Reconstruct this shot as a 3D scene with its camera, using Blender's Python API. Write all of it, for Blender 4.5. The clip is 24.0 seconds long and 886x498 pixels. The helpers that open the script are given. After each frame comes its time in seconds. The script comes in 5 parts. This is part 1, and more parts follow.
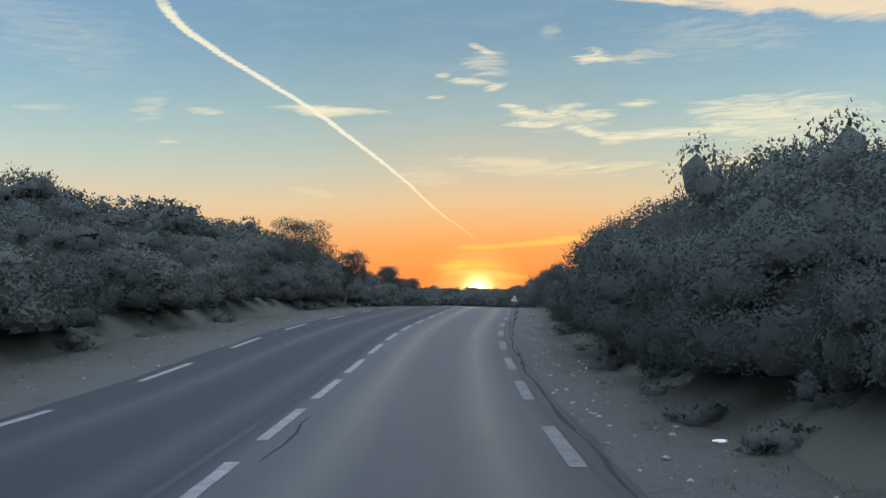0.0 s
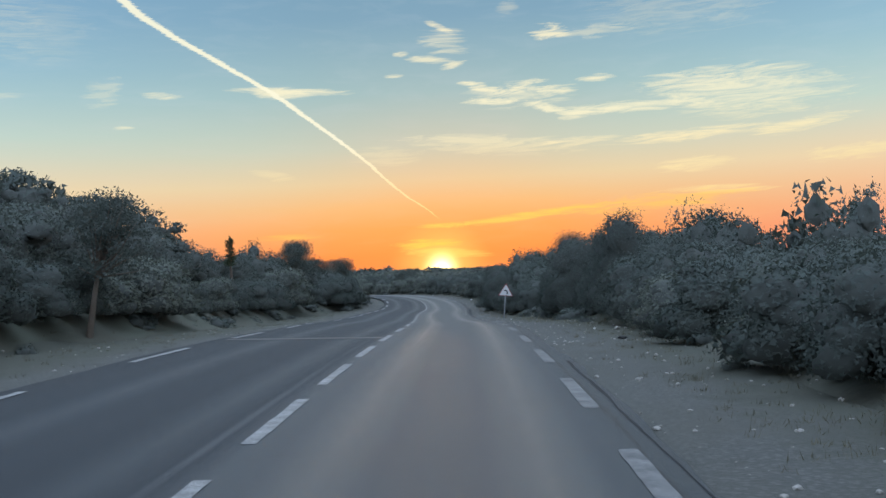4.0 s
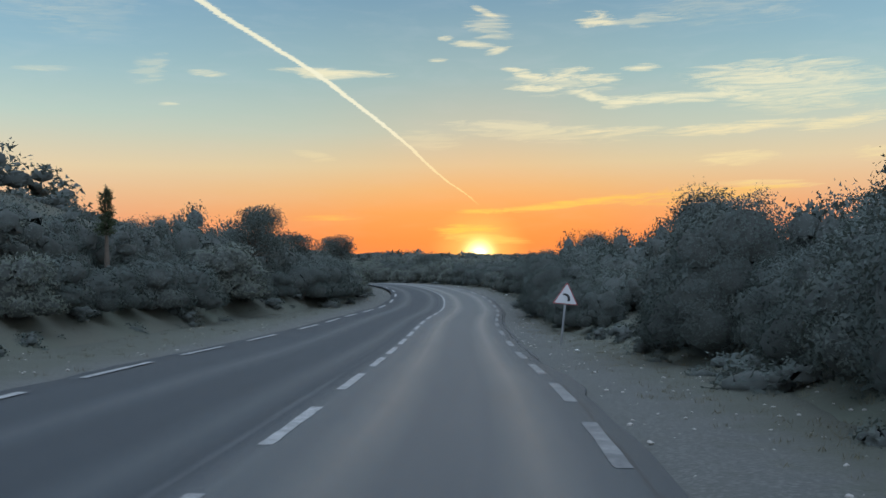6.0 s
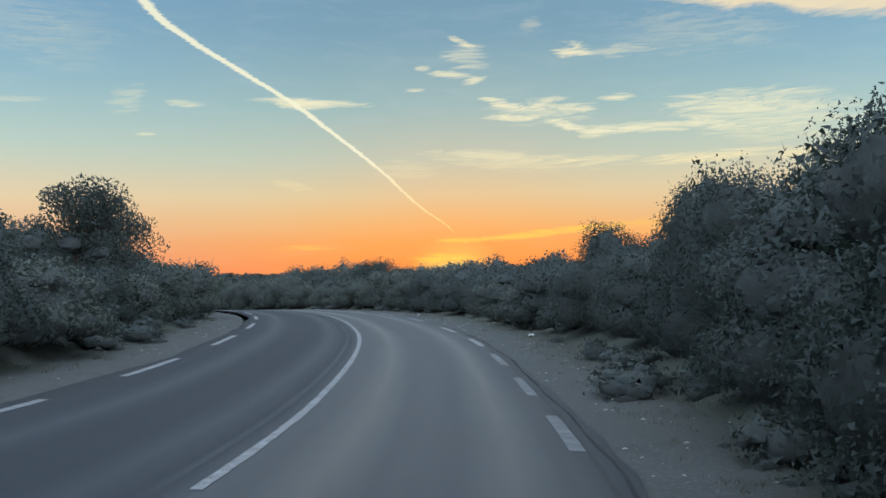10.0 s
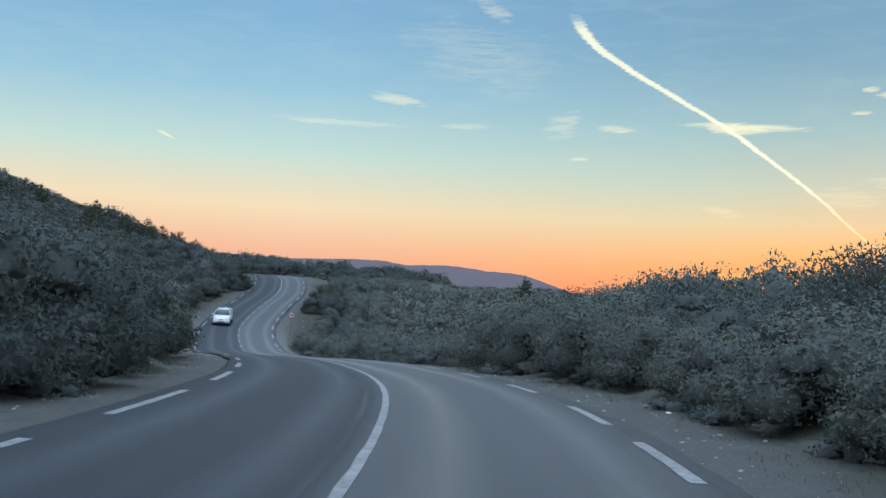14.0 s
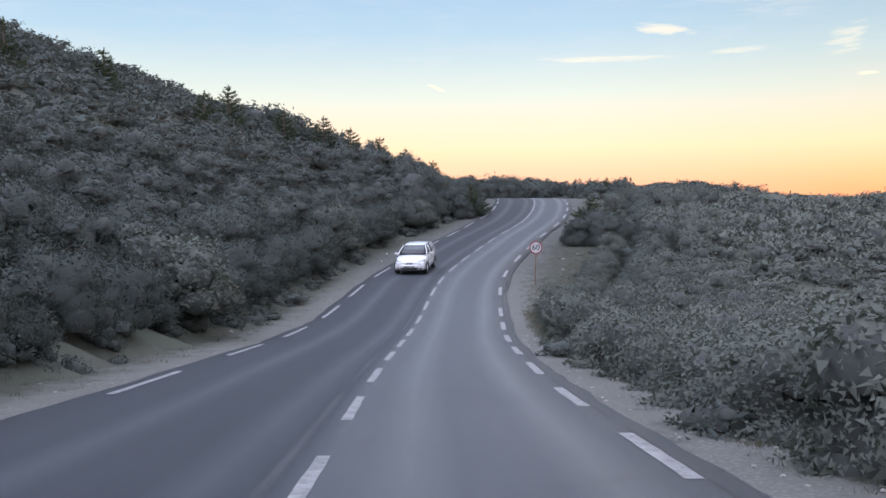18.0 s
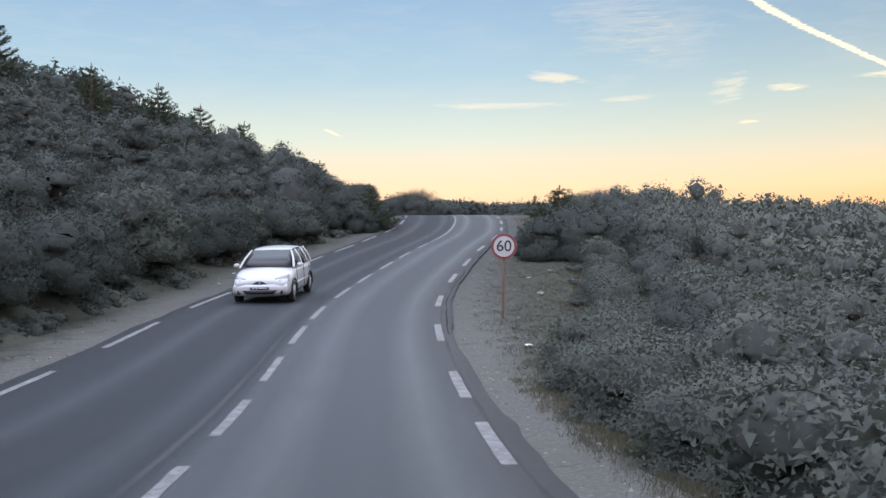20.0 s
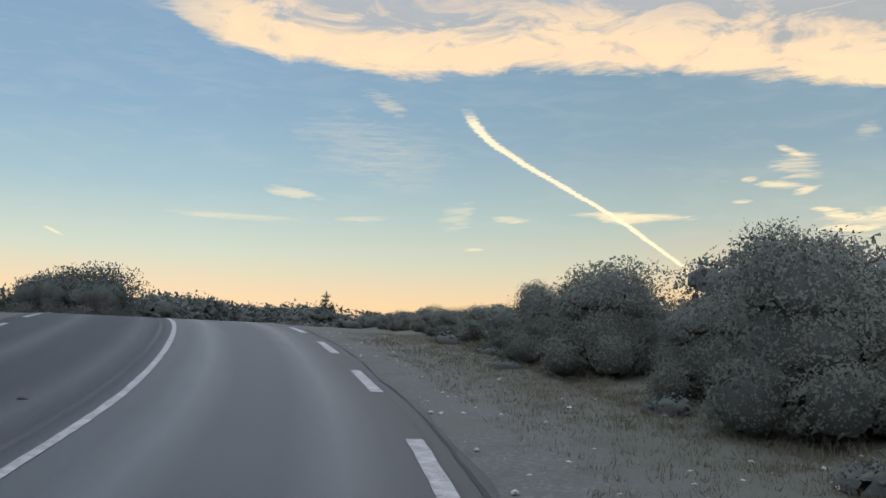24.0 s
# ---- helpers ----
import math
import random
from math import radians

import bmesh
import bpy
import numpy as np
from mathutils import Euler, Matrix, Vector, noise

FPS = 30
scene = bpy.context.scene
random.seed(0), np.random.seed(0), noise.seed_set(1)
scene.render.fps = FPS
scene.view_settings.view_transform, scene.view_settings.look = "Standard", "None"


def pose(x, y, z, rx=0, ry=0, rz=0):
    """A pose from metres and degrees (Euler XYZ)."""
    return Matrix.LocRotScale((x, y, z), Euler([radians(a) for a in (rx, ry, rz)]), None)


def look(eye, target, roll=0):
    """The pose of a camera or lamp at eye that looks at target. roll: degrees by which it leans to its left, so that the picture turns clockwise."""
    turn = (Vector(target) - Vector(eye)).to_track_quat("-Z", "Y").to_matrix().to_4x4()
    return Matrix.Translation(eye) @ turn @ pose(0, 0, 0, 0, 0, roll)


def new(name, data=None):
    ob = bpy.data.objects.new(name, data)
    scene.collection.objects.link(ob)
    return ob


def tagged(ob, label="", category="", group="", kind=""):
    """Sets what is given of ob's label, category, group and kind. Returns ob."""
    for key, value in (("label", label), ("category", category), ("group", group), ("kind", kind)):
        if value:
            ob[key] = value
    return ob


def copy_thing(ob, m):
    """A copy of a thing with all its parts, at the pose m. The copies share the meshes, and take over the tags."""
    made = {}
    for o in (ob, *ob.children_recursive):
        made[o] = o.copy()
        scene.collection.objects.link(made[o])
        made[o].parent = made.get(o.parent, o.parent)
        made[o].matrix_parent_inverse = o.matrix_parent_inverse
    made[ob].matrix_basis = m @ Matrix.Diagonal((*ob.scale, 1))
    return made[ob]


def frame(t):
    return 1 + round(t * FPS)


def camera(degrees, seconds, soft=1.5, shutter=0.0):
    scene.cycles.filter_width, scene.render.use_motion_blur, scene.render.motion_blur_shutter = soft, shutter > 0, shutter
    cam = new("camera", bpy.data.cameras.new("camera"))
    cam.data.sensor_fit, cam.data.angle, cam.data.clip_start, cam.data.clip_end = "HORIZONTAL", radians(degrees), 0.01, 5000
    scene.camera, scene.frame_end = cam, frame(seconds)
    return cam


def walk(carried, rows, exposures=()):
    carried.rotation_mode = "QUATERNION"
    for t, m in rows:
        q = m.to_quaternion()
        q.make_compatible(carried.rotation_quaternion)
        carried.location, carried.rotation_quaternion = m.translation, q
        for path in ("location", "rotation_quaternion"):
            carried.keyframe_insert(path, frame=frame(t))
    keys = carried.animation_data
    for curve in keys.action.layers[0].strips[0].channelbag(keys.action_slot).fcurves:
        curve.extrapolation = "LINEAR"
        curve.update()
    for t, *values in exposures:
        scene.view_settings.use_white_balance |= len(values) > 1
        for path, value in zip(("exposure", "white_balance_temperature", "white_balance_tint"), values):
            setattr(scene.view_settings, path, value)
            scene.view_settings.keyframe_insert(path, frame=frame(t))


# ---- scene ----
cam = camera(46.63, 24.0, soft=1.5)

ROWS = [
    (0.0, pose(0.000, 0.000, 0.000, 92.98, 1.14, 0.03)),
    (0.5, pose(-0.078, 5.482, 0.021, 92.33, 0.95, -0.35)),
    (1.0, pose(-0.052, 10.968, 0.057, 91.71, 0.86, -0.76)),
    (1.5, pose(0.037, 16.458, 0.127, 91.40, 1.01, -1.12)),
    (2.0, pose(0.177, 21.957, 0.247, 91.60, 1.31, -1.48)),
    (2.5, pose(0.420, 27.463, 0.418, 92.06, 1.85, -1.71)),
    (3.0, pose(0.765, 32.970, 0.630, 92.25, 2.38, -1.89)),
    (3.5, pose(1.212, 38.483, 0.799, 92.12, 2.77, -2.00)),
    (4.0, pose(1.702, 44.010, 0.904, 91.74, 2.92, -1.96)),
    (4.5, pose(2.159, 49.557, 0.970, 91.18, 2.76, -1.68)),
    (5.0, pose(2.534, 55.130, 1.021, 90.63, 2.24, -1.14)),
    (5.5, pose(2.844, 60.736, 1.077, 90.54, 1.53, -0.49)),
    (6.0, pose(3.160, 66.378, 1.081, 90.98, 0.82, 0.10)),
    (6.5, pose(3.453, 72.055, 1.011, 91.82, 0.32, 0.49)),
    (7.0, pose(3.683, 77.735, 0.869, 92.60, 0.37, 0.62)),
    (7.5, pose(3.846, 83.372, 0.693, 92.97, 0.78, 0.54)),
    (8.0, pose(4.010, 88.951, 0.511, 92.95, 1.14, 0.16)),
    (8.5, pose(4.108, 94.521, 0.363, 92.78, 1.23, -0.24)),
    (9.0, pose(4.202, 100.125, 0.245, 92.60, 1.41, -0.66)),
    (9.5, pose(4.318, 105.773, 0.182, 92.48, 1.45, -0.83)),
    (10.0, pose(4.512, 111.452, 0.142, 92.58, 1.19, -1.11)),
    (10.5, pose(4.782, 117.153, 0.106, 92.90, 0.68, -1.23)),
    (11.0, pose(5.059, 122.872, 0.102, 93.43, -0.02, -0.71)),
    (11.5, pose(5.160, 128.608, 0.176, 94.12, -0.84, 0.94)),
    (12.0, pose(4.929, 134.357, 0.324, 94.81, -1.67, 4.20)),
    (12.5, pose(4.467, 140.115, 0.463, 94.95, -2.26, 8.90)),
    (13.0, pose(3.709, 145.847, 0.590, 94.57, -2.52, 13.43)),
    (13.5, pose(2.571, 151.513, 0.727, 94.01, -2.61, 18.01)),
    (14.0, pose(0.989, 157.077, 0.859, 93.69, -2.62, 22.13)),
    (14.5, pose(-0.924, 162.551, 0.959, 93.83, -2.47, 26.05)),
    (15.0, pose(-3.100, 167.917, 0.986, 93.98, -2.40, 29.52)),
    (15.5, pose(-5.627, 173.133, 0.937, 93.96, -2.06, 32.18)),
    (16.0, pose(-8.451, 178.259, 0.837, 93.54, -1.79, 34.48)),
    (16.5, pose(-11.544, 183.312, 0.697, 92.78, -1.53, 36.22)),
    (17.0, pose(-14.822, 188.340, 0.526, 91.77, -1.16, 37.30)),
    (17.5, pose(-18.167, 193.404, 0.330, 90.68, -0.74, 37.66)),
    (18.0, pose(-21.576, 198.461, 0.103, 90.13, 0.53, 37.48)),
    (18.5, pose(-25.097, 203.433, -0.140, 90.02, 0.89, 36.38)),
    (19.0, pose(-28.747, 208.278, -0.396, 90.48, 0.85, 34.87)),
    (19.5, pose(-32.397, 213.087, -0.661, 91.40, 0.82, 33.26)),
    (20.0, pose(-35.966, 217.919, -0.903, 92.53, 0.93, 31.73)),
    (20.5, pose(-39.447, 222.782, -1.043, 93.66, 1.35, 30.48)),
    (21.0, pose(-42.840, 227.669, -0.988, 94.65, 1.92, 29.51)),
    (21.5, pose(-46.161, 232.538, -0.681, 95.76, 1.67, 28.30)),
    (22.0, pose(-49.323, 237.428, -0.190, 97.00, 0.60, 26.81)),
    (22.5, pose(-52.237, 242.349, 0.434, 98.08, -0.02, 25.43)),
    (23.0, pose(-54.870, 247.330, 1.099, 99.02, -0.62, 23.93)),
    (23.5, pose(-57.260, 252.351, 1.781, 99.24, -1.13, 20.97)),
    (24.0, pose(-59.501, 257.399, 2.465, 98.96, -0.90, 16.56)),
]
# seconds, stops, kelvin, tint
EXPOSURES = [(0, -0.02, 6400, 8), (2, 0.08, 6350, 9), (5, 0.02, 6220, 4), (7.5, -0.12, 6340, 4), (9.5, -0.05, 6250, 3), (12, 0.05, 6300, 1), (13, 0.10, 6350, -1), (14, 0.15, 6080, 3), (15.5, 0.28, 6250, 6), (17, 0.45, 6850, 16), (18.3, 0.58, 6950, 22), (20.5, 0.42, 7300, 18), (22, 0.40, 7650, 20), (24, 0.16, 7280, 13)]
walk(cam, ROWS, EXPOSURES)


# ---- light ----
def srgb(r, g, b):
    return tuple(((c / 255 + 0.055) / 1.055) ** 2.4 if c > 10 else c / 255 / 12.92 for c in (r, g, b)) + (1.0,)


SUN_AZ, SUN_EL = 1.93, 0.62     # degrees right of north, degrees up


class Nodes:
    """A short hand for node trees."""

    def __init__(self, tree):
        self.t = tree
        tree.nodes.clear()

    def n(self, kind):
        return self.t.nodes.new(kind)

    def put(self, sock, v):
        if isinstance(v, bpy.types.NodeSocket):
            self.t.links.new(v, sock)
        else:
            sock.default_value = v

    def math(self, op, a, b=0.0, c=0.0, clamp=False):
        node = self.n("ShaderNodeMath")
        node.operation, node.use_clamp = op, clamp
        for s, v in zip(node.inputs, (a, b, c)):
            self.put(s, v)
        return node.outputs[0]

    def mix(self, f, a, b, blend="MIX"):
        node = self.n("ShaderNodeMix")
        node.data_type, node.blend_type = "RGBA", blend
        self.put(node.inputs[0], f), self.put(node.inputs[6], a), self.put(node.inputs[7], b)
        return node.outputs[2]

    def noise(self, vec, scale, detail=3.0, rough=0.55, dims="3D", distortion=0.0):
        node = self.n("ShaderNodeTexNoise")
        node.noise_dimensions = dims
        if vec is not None:
            self.put(node.inputs["Vector"], vec)
        self.put(node.inputs["Scale"], scale), self.put(node.inputs["Detail"], detail)
        self.put(node.inputs["Roughness"], rough), self.put(node.inputs["Distortion"], distortion)
        return node.outputs["Fac"]

    def ramp(self, fac, stops, mode="LINEAR"):
        node = self.n("ShaderNodeValToRGB")
        el = node.color_ramp.elements
        node.color_ramp.interpolation = mode
        while len(el) < len(stops):
            el.new(0.5)
        for e, (p, c) in zip(el, stops):
            e.position, e.color = p, c if len(c) == 4 else (*c, 1)
        self.put(node.inputs[0], fac)
        return node.outputs[0]

    def span(self, v, lo, hi, a=0.0, b=1.0):
        node = self.n("ShaderNodeMapRange")
        for s, x in zip(node.inputs, (v, lo, hi, a, b)):
            self.put(s, x)
        return node.outputs[0]


def make_sky():
    world = bpy.data.worlds.new("dusk")
    scene.world = world
    world.use_nodes = True
    g = Nodes(world.node_tree)
    way = g.n("ShaderNodeTexCoord").outputs["Generated"]
    sep = g.n("ShaderNodeSeparateXYZ")
    g.put(sep.inputs[0], way)
    x, y, z = sep.outputs
    el = g.math("DEGREES", g.math("ARCSINE", g.math("MINIMUM", g.math("MAXIMUM", z, -1.0), 1.0)))
    az = g.math("DEGREES", g.math("ARCTAN2", g.math("MULTIPLY", x, -1.0), y))
    # clear sky: height above the horizon, towards the sun and away from it
    up = g.span(el, -2.0, 28.0)
    at = lambda e: (e + 2.0) / 30.0
    # the top stops, above the view, are lifted to light the ground
    west = g.ramp(up, [(0.0, srgb(232, 112, 78)), (at(1.5), srgb(248, 141, 78)), (at(3.0), srgb(244, 162, 96)), (at(4.3), srgb(234, 184, 128)), (at(5.6), srgb(222, 200, 160)),
                       (at(7.5), srgb(192, 199, 182)), (at(10.5), srgb(156, 185, 188)), (at(14.5), srgb(124, 160, 182)), (at(20), srgb(110, 148, 176)), (at(26), srgb(128, 168, 200)), (1.0, srgb(184, 208, 232))])
    south = g.ramp(up, [(0.0, srgb(205, 130, 118)), (at(1.8), srgb(237, 155, 136)), (at(3.4), srgb(239, 180, 148)), (at(5.6), srgb(239, 210, 174)),
                        (at(8.5), srgb(194, 211, 202)), (at(12), srgb(153, 188, 206)), (at(16), srgb(130, 169, 200)), (at(22), srgb(118, 156, 192)), (at(26), srgb(130, 170, 208)), (1.0, srgb(186, 210, 234))])
    turn = g.math("ABSOLUTE", g.math("ADD", az, SUN_AZ))
    col = g.mix(g.span(turn, 6.0, 32.0), west, south)
    # the side away from the sunset is raised, pale and bright, as added fill light
    col = g.mix(g.span(turn, 60.0, 150.0), col, g.ramp(up, [(0.0, srgb(206, 194, 200)), (at(4), srgb(244, 226, 224)), (at(10), srgb(238, 236, 244)), (1.0, srgb(206, 222, 242))]))
    # veil of high haze with faint streaks
    comb = g.n("ShaderNodeCombineXYZ")
    g.put(comb.inputs[0], g.math("MULTIPLY", az, 0.16)), g.put(comb.inputs[1], g.math("MULTIPLY", el, 0.75))
    flat = comb.outputs[0]
    comb2 = g.n("ShaderNodeCombineXYZ")
    g.put(comb2.inputs[0], g.math("MULTIPLY", az, 0.42)), g.put(comb2.inputs[1], g.math("MULTIPLY", el, 1.9))
    wisp = g.noise(flat, 1.6, 5.0, 0.62, distortion=0.5)
    fine = g.noise(comb2.outputs[0], 1.7, 8.0, 0.60, distortion=0.7)
    comb3 = g.n("ShaderNodeCombineXYZ")
    g.put(comb3.inputs[0], g.math("ADD", g.math("MULTIPLY", az, 0.30), g.math("MULTIPLY", el, 0.16)))
    g.put(comb3.inputs[1], g.math("SUBTRACT", g.math("MULTIPLY", el, 3.4), g.math("MULTIPLY", az, 0.16)))
    streak = g.noise(comb3.outputs[0], 1.2, 7.0, 0.62, distortion=1.1)
    tex = g.math("ADD", g.math("MULTIPLY", wisp, 0.8), g.math("ADD", g.math("MULTIPLY_ADD", fine, 0.40, -0.5), g.math("MULTIPLY", streak, 0.85)))
    tex = g.math("MULTIPLY_ADD", tex, 1.6, 0.5 - 0.525 * 1.6)
    haze = g.math("MULTIPLY", g.span(wisp, 0.48, 0.75), 0.13)
    col = g.mix(haze, col, g.mix(g.span(el, 2.0, 10.0), srgb(248, 196, 140), srgb(200, 208, 214)))
    # sun glow low over the ridge
    d = g.n("ShaderNodeVectorMath")
    d.operation = "DOT_PRODUCT"
    a, e = radians(SUN_AZ), radians(SUN_EL)
    g.put(d.inputs[0], way)
    d.inputs[1].default_value = (math.sin(a) * math.cos(e), math.cos(a) * math.cos(e), math.sin(e))
    off = g.math("DEGREES", g.math("ARCCOSINE", g.math("MINIMUM", d.outputs["Value"], 1.0)))
    col = g.mix(g.math("POWER", g.span(off, 14.0, 0.0), 2.2), col, g.mix(0.35, col, srgb(255, 150, 60)))
    col = g.mix(g.math("POWER", g.span(off, 3.0, 0.2), 1.5), col, srgb(255, 222, 120))
    total = [col]
    light = g.mix(g.span(el, 1.0, 9.0), srgb(255, 205, 110), g.mix(g.span(el, 9.0, 20.0), srgb(240, 232, 200), srgb(252, 232, 196)))

    # fibres of ice cloud, drawn out along the wind
    warp = g.noise(flat, 0.9, 2.0, 0.5)
    comb4 = g.n("ShaderNodeCombineXYZ")
    g.put(comb4.inputs[0], g.math("ADD", g.math("MULTIPLY", az, 0.26), g.math("MULTIPLY", warp, 1.6)))
    g.put(comb4.inputs[1], g.math("ADD", g.math("ADD", g.math("MULTIPLY", el, 2.3), g.math("MULTIPLY", az, 0.10)), g.math("MULTIPLY", warp, 2.4)))
    fibre = g.noise(comb4.outputs[0], 1.7, 10.0, 0.70, distortion=0.6)
    tex = g.math("ADD", g.math("MULTIPLY", fibre, 0.72), g.math("MULTIPLY", streak, 0.28))

    def cloud(a0, e0, hw, hh, tilt=0.0, thick=0.8, rag=1.0, col2=None):
        c, s = math.cos(radians(tilt)), math.sin(radians(tilt))
        da, de = g.math("SUBTRACT", a0, az), g.math("SUBTRACT", el, e0)      # to the right, up
        u = g.math("MULTIPLY", g.math("ADD", g.math("MULTIPLY", da, c), g.math("MULTIPLY", de, s)), 0.80 / hw)
        v = g.math("MULTIPLY", g.math("SUBTRACT", g.math("MULTIPLY", de, c), g.math("MULTIPLY", da, s)), 0.55 / hh)
        r = g.math("ADD", g.math("MULTIPLY", u, u), g.math("MULTIPLY", v, v))
        d = g.math("MAXIMUM", g.math("SUBTRACT", 1.0, r), 0.0)
        q = g.math("ADD", d, g.math("MULTIPLY", g.math("SUBTRACT", tex, 0.53), 2.2 + 3.6 * rag))
        m = g.math("MULTIPLY", g.math("MULTIPLY", g.span(q, 0.27, 1.02), g.span(d, 0.0, 0.45)), min(thick * 1.15, 0.95))
        total[0] = g.mix(m, total[0], col2 or light)

    warm = srgb(255, 200, 96)
    # leaf-shaped streak that the vapour trail crosses
    cloud(6.06, 10.75, 3.6, 0.17, -2.5, 0.85, 0.12)
    cloud(6.5, 10.62, 1.7, 0.24, -4, 0.75, 0.12)
    cloud(14.96, 8.93, 0.62, 0.09, 2, 0.7, 0.2)
    cloud(13.02, 10.60, 1.2, 0.14, -3, 0.6, 0.3)
    cloud(15.86, 10.79, 1.2, 0.6, 30, 0.24, 0.9)
    cloud(21.16, 10.55, 1.7, 0.13, 2, 0.36, 0.3)
    # small broken hook
    cloud(-2.4, 13.95, 1.0, 0.14, -25, 0.75, 0.5)
    cloud(-2.7, 13.1, 1.5, 0.55, -10, 0.42, 0.9)
    cloud(-0.30, 12.55, 0.6, 0.13, -5, 0.7, 0.4)
    cloud(-1.9, 12.20, 1.6, 0.15, -3, 0.65, 0.5)
    cloud(-3.1, 11.85, 0.8, 0.14, 12, 0.75, 0.4)
    cloud(0.2, 11.4, 0.6, 0.09, 0, 0.55, 0.4)
    # fan of bright filaments that spreads into a veil
    cloud(-4.5, 10.62, 1.25, 0.18, -14, 0.9, 0.5)
    cloud(-6.9, 10.46, 1.6, 0.22, 8, 0.9, 0.5)
    cloud(-8.9, 10.20, 1.5, 0.26, 5, 0.6, 0.8)
    cloud(-10.9, 10.60, 1.2, 0.17, 3, 0.85, 0.4)
    cloud(-6.8, 10.0, 3.0, 0.50, 0, 0.42, 0.9)
    cloud(-5.2, 9.75, 2.0, 0.15, -4, 0.85, 0.4)
    cloud(-8.2, 9.22, 1.7, 0.19, -17, 0.8, 0.5)
    cloud(-9.9, 8.80, 1.1, 0.22, 12, 0.85, 0.4)
    cloud(-12.9, 8.98, 4.4, 0.24, 0, 0.9, 0.3)
    cloud(-18.8, 9.3, 5.6, 1.05, -4, 0.62, 0.4)
    cloud(-16.5, 9.9, 3.4, 0.40, -6, 0.45, 0.5)
    # long bands below it
    cloud(-5.0, 7.42, 5.4, 0.40, -5, 0.48, 0.35)
    cloud(-10.0, 7.30, 2.2, 0.17, 2, 0.72, 0.4)
    cloud(-15.9, 7.20, 4.4, 0.24, 2, 0.82, 0.4)
    cloud(-21.8, 7.25, 2.8, 0.26, 8, 0.85, 0.4)
    cloud(-16.1, 5.60, 2.5, 0.28, 2, 0.72, 0.4)
    cloud(-24.0, 5.6, 2.5, 0.32, 2, 0.65, 0.5)
    cloud(-17.3, 4.18, 3.4, 0.18, -2, 0.70, 0.4)
    cloud(-2.4, 3.05, 1.7, 0.11, 0, 0.8, 0.2, warm)
    cloud(-7.3, 3.40, 4.8, 0.17, 5, 0.88, 0.25, warm)
    cloud(-14.0, 3.7, 5.5, 0.36, 3, 0.50, 0.5, warm)
    cloud(-1.2, 2.05, 2.0, 0.22, 0, 0.85, 0.3, srgb(255, 206, 92))
    cloud(-2.2, 1.50, 2.6, 0.24, -3, 0.6, 0.3, srgb(255, 216, 110))
    # tufts and scraps
    cloud(-8.6, 13.30, 1.2, 0.32, -2, 0.75, 0.6)
    cloud(-11.0, 13.12, 2.6, 0.26, 0, 0.34, 0.7)
    cloud(-6.3, 14.7, 0.7, 0.3, 20, 0.25, 0.5)
    cloud(-15.5, 13.9, 5.0, 0.9, -4, 0.16, 0.8)
    cloud(6.45, 2.77, 2.1, 0.13, 1, 0.45, 0.3, warm)
    cloud(0.71, 7.03, 2.2, 0.40, 0, 0.25, 0.6)
    cloud(7.2, 6.2, 1.4, 0.2, -12, 0.3, 0.5)
    cloud(25.35, 11.85, 1.8, 0.24, -10, 0.42, 0.6)
    cloud(28.45, 10.38, 3.8, 0.15, -1, 0.32, 0.4)
    cloud(22.0, 14.6, 3.4, 1.3, -15, 0.11, 0.7)
    cloud(18.9, 14.0, 2.8, 1.3, 10, 0.09, 0.6)
    cloud(20.2, 16.96, 1.5, 0.35, -25, 0.26, 0.7)
    # tall bank overhead with a bright torn underside
    rim = g.n("ShaderNodeFloatCurve")
    knots = rim.mapping.curves[0]
    for a, e in ((-24, 13.7), (-11.4, 15.9), (-7.3, 16.9), (-2.6, 17.6), (5.0, 18.4), (11.1, 18.75), (17.0, 18.15), (22.9, 18.75), (28.7, 19.3), (33, 21.4)):
        knots.points.new((a + 50) / 90, (e - 10) / 14)
    knots.points[0].location, knots.points[-1].location = (0.0, 0.05), (1.0, 1.0)
    rim.mapping.update()
    g.put(rim.inputs["Value"], g.span(az, -50.0, 40.0))
    low = g.math("MULTIPLY_ADD", rim.outputs[0], 14.0, 10.0)
    ends = g.math("MULTIPLY", g.span(az, 34.5, 29.0), g.span(az, -48.0, -36.0))
    comb5 = g.n("ShaderNodeCombineXYZ")
    g.put(comb5.inputs[0], g.math("MULTIPLY", az, 0.16)), g.put(comb5.inputs[1], g.math("MULTIPLY", el, 0.42))
    puff = g.noise(comb5.outputs[0], 1.3, 8.0, 0.62, distortion=0.9)
    bank = g.math("ADD", g.math("SUBTRACT", el, low), g.math("ADD", g.math("MULTIPLY", g.math("SUBTRACT", puff, 0.5), 2.2), g.math("MULTIPLY", g.math("SUBTRACT", fibre, 0.5), 0.9)))
    thin = g.math("ADD", g.math("MULTIPLY", bank, -0.30), g.math("MULTIPLY_ADD", puff, 4.6, -0.55))
    body = g.math("MULTIPLY", g.math("MULTIPLY", g.span(bank, -0.05, 0.50), ends), g.math("MAXIMUM", g.span(thin, 0.35, 1.15), 0.30))
    shade = g.mix(g.span(g.math("ADD", bank, g.math("MULTIPLY", fine, 1.4)), 2.2, 4.6), srgb(255, 232, 190), srgb(176, 180, 190))
    shade = g.mix(g.math("MULTIPLY", g.span(puff, 0.44, 0.62), 0.5), srgb(240, 218, 188), shade)
    total[0] = g.mix(g.math("MULTIPLY", body, 0.94), total[0], shade)
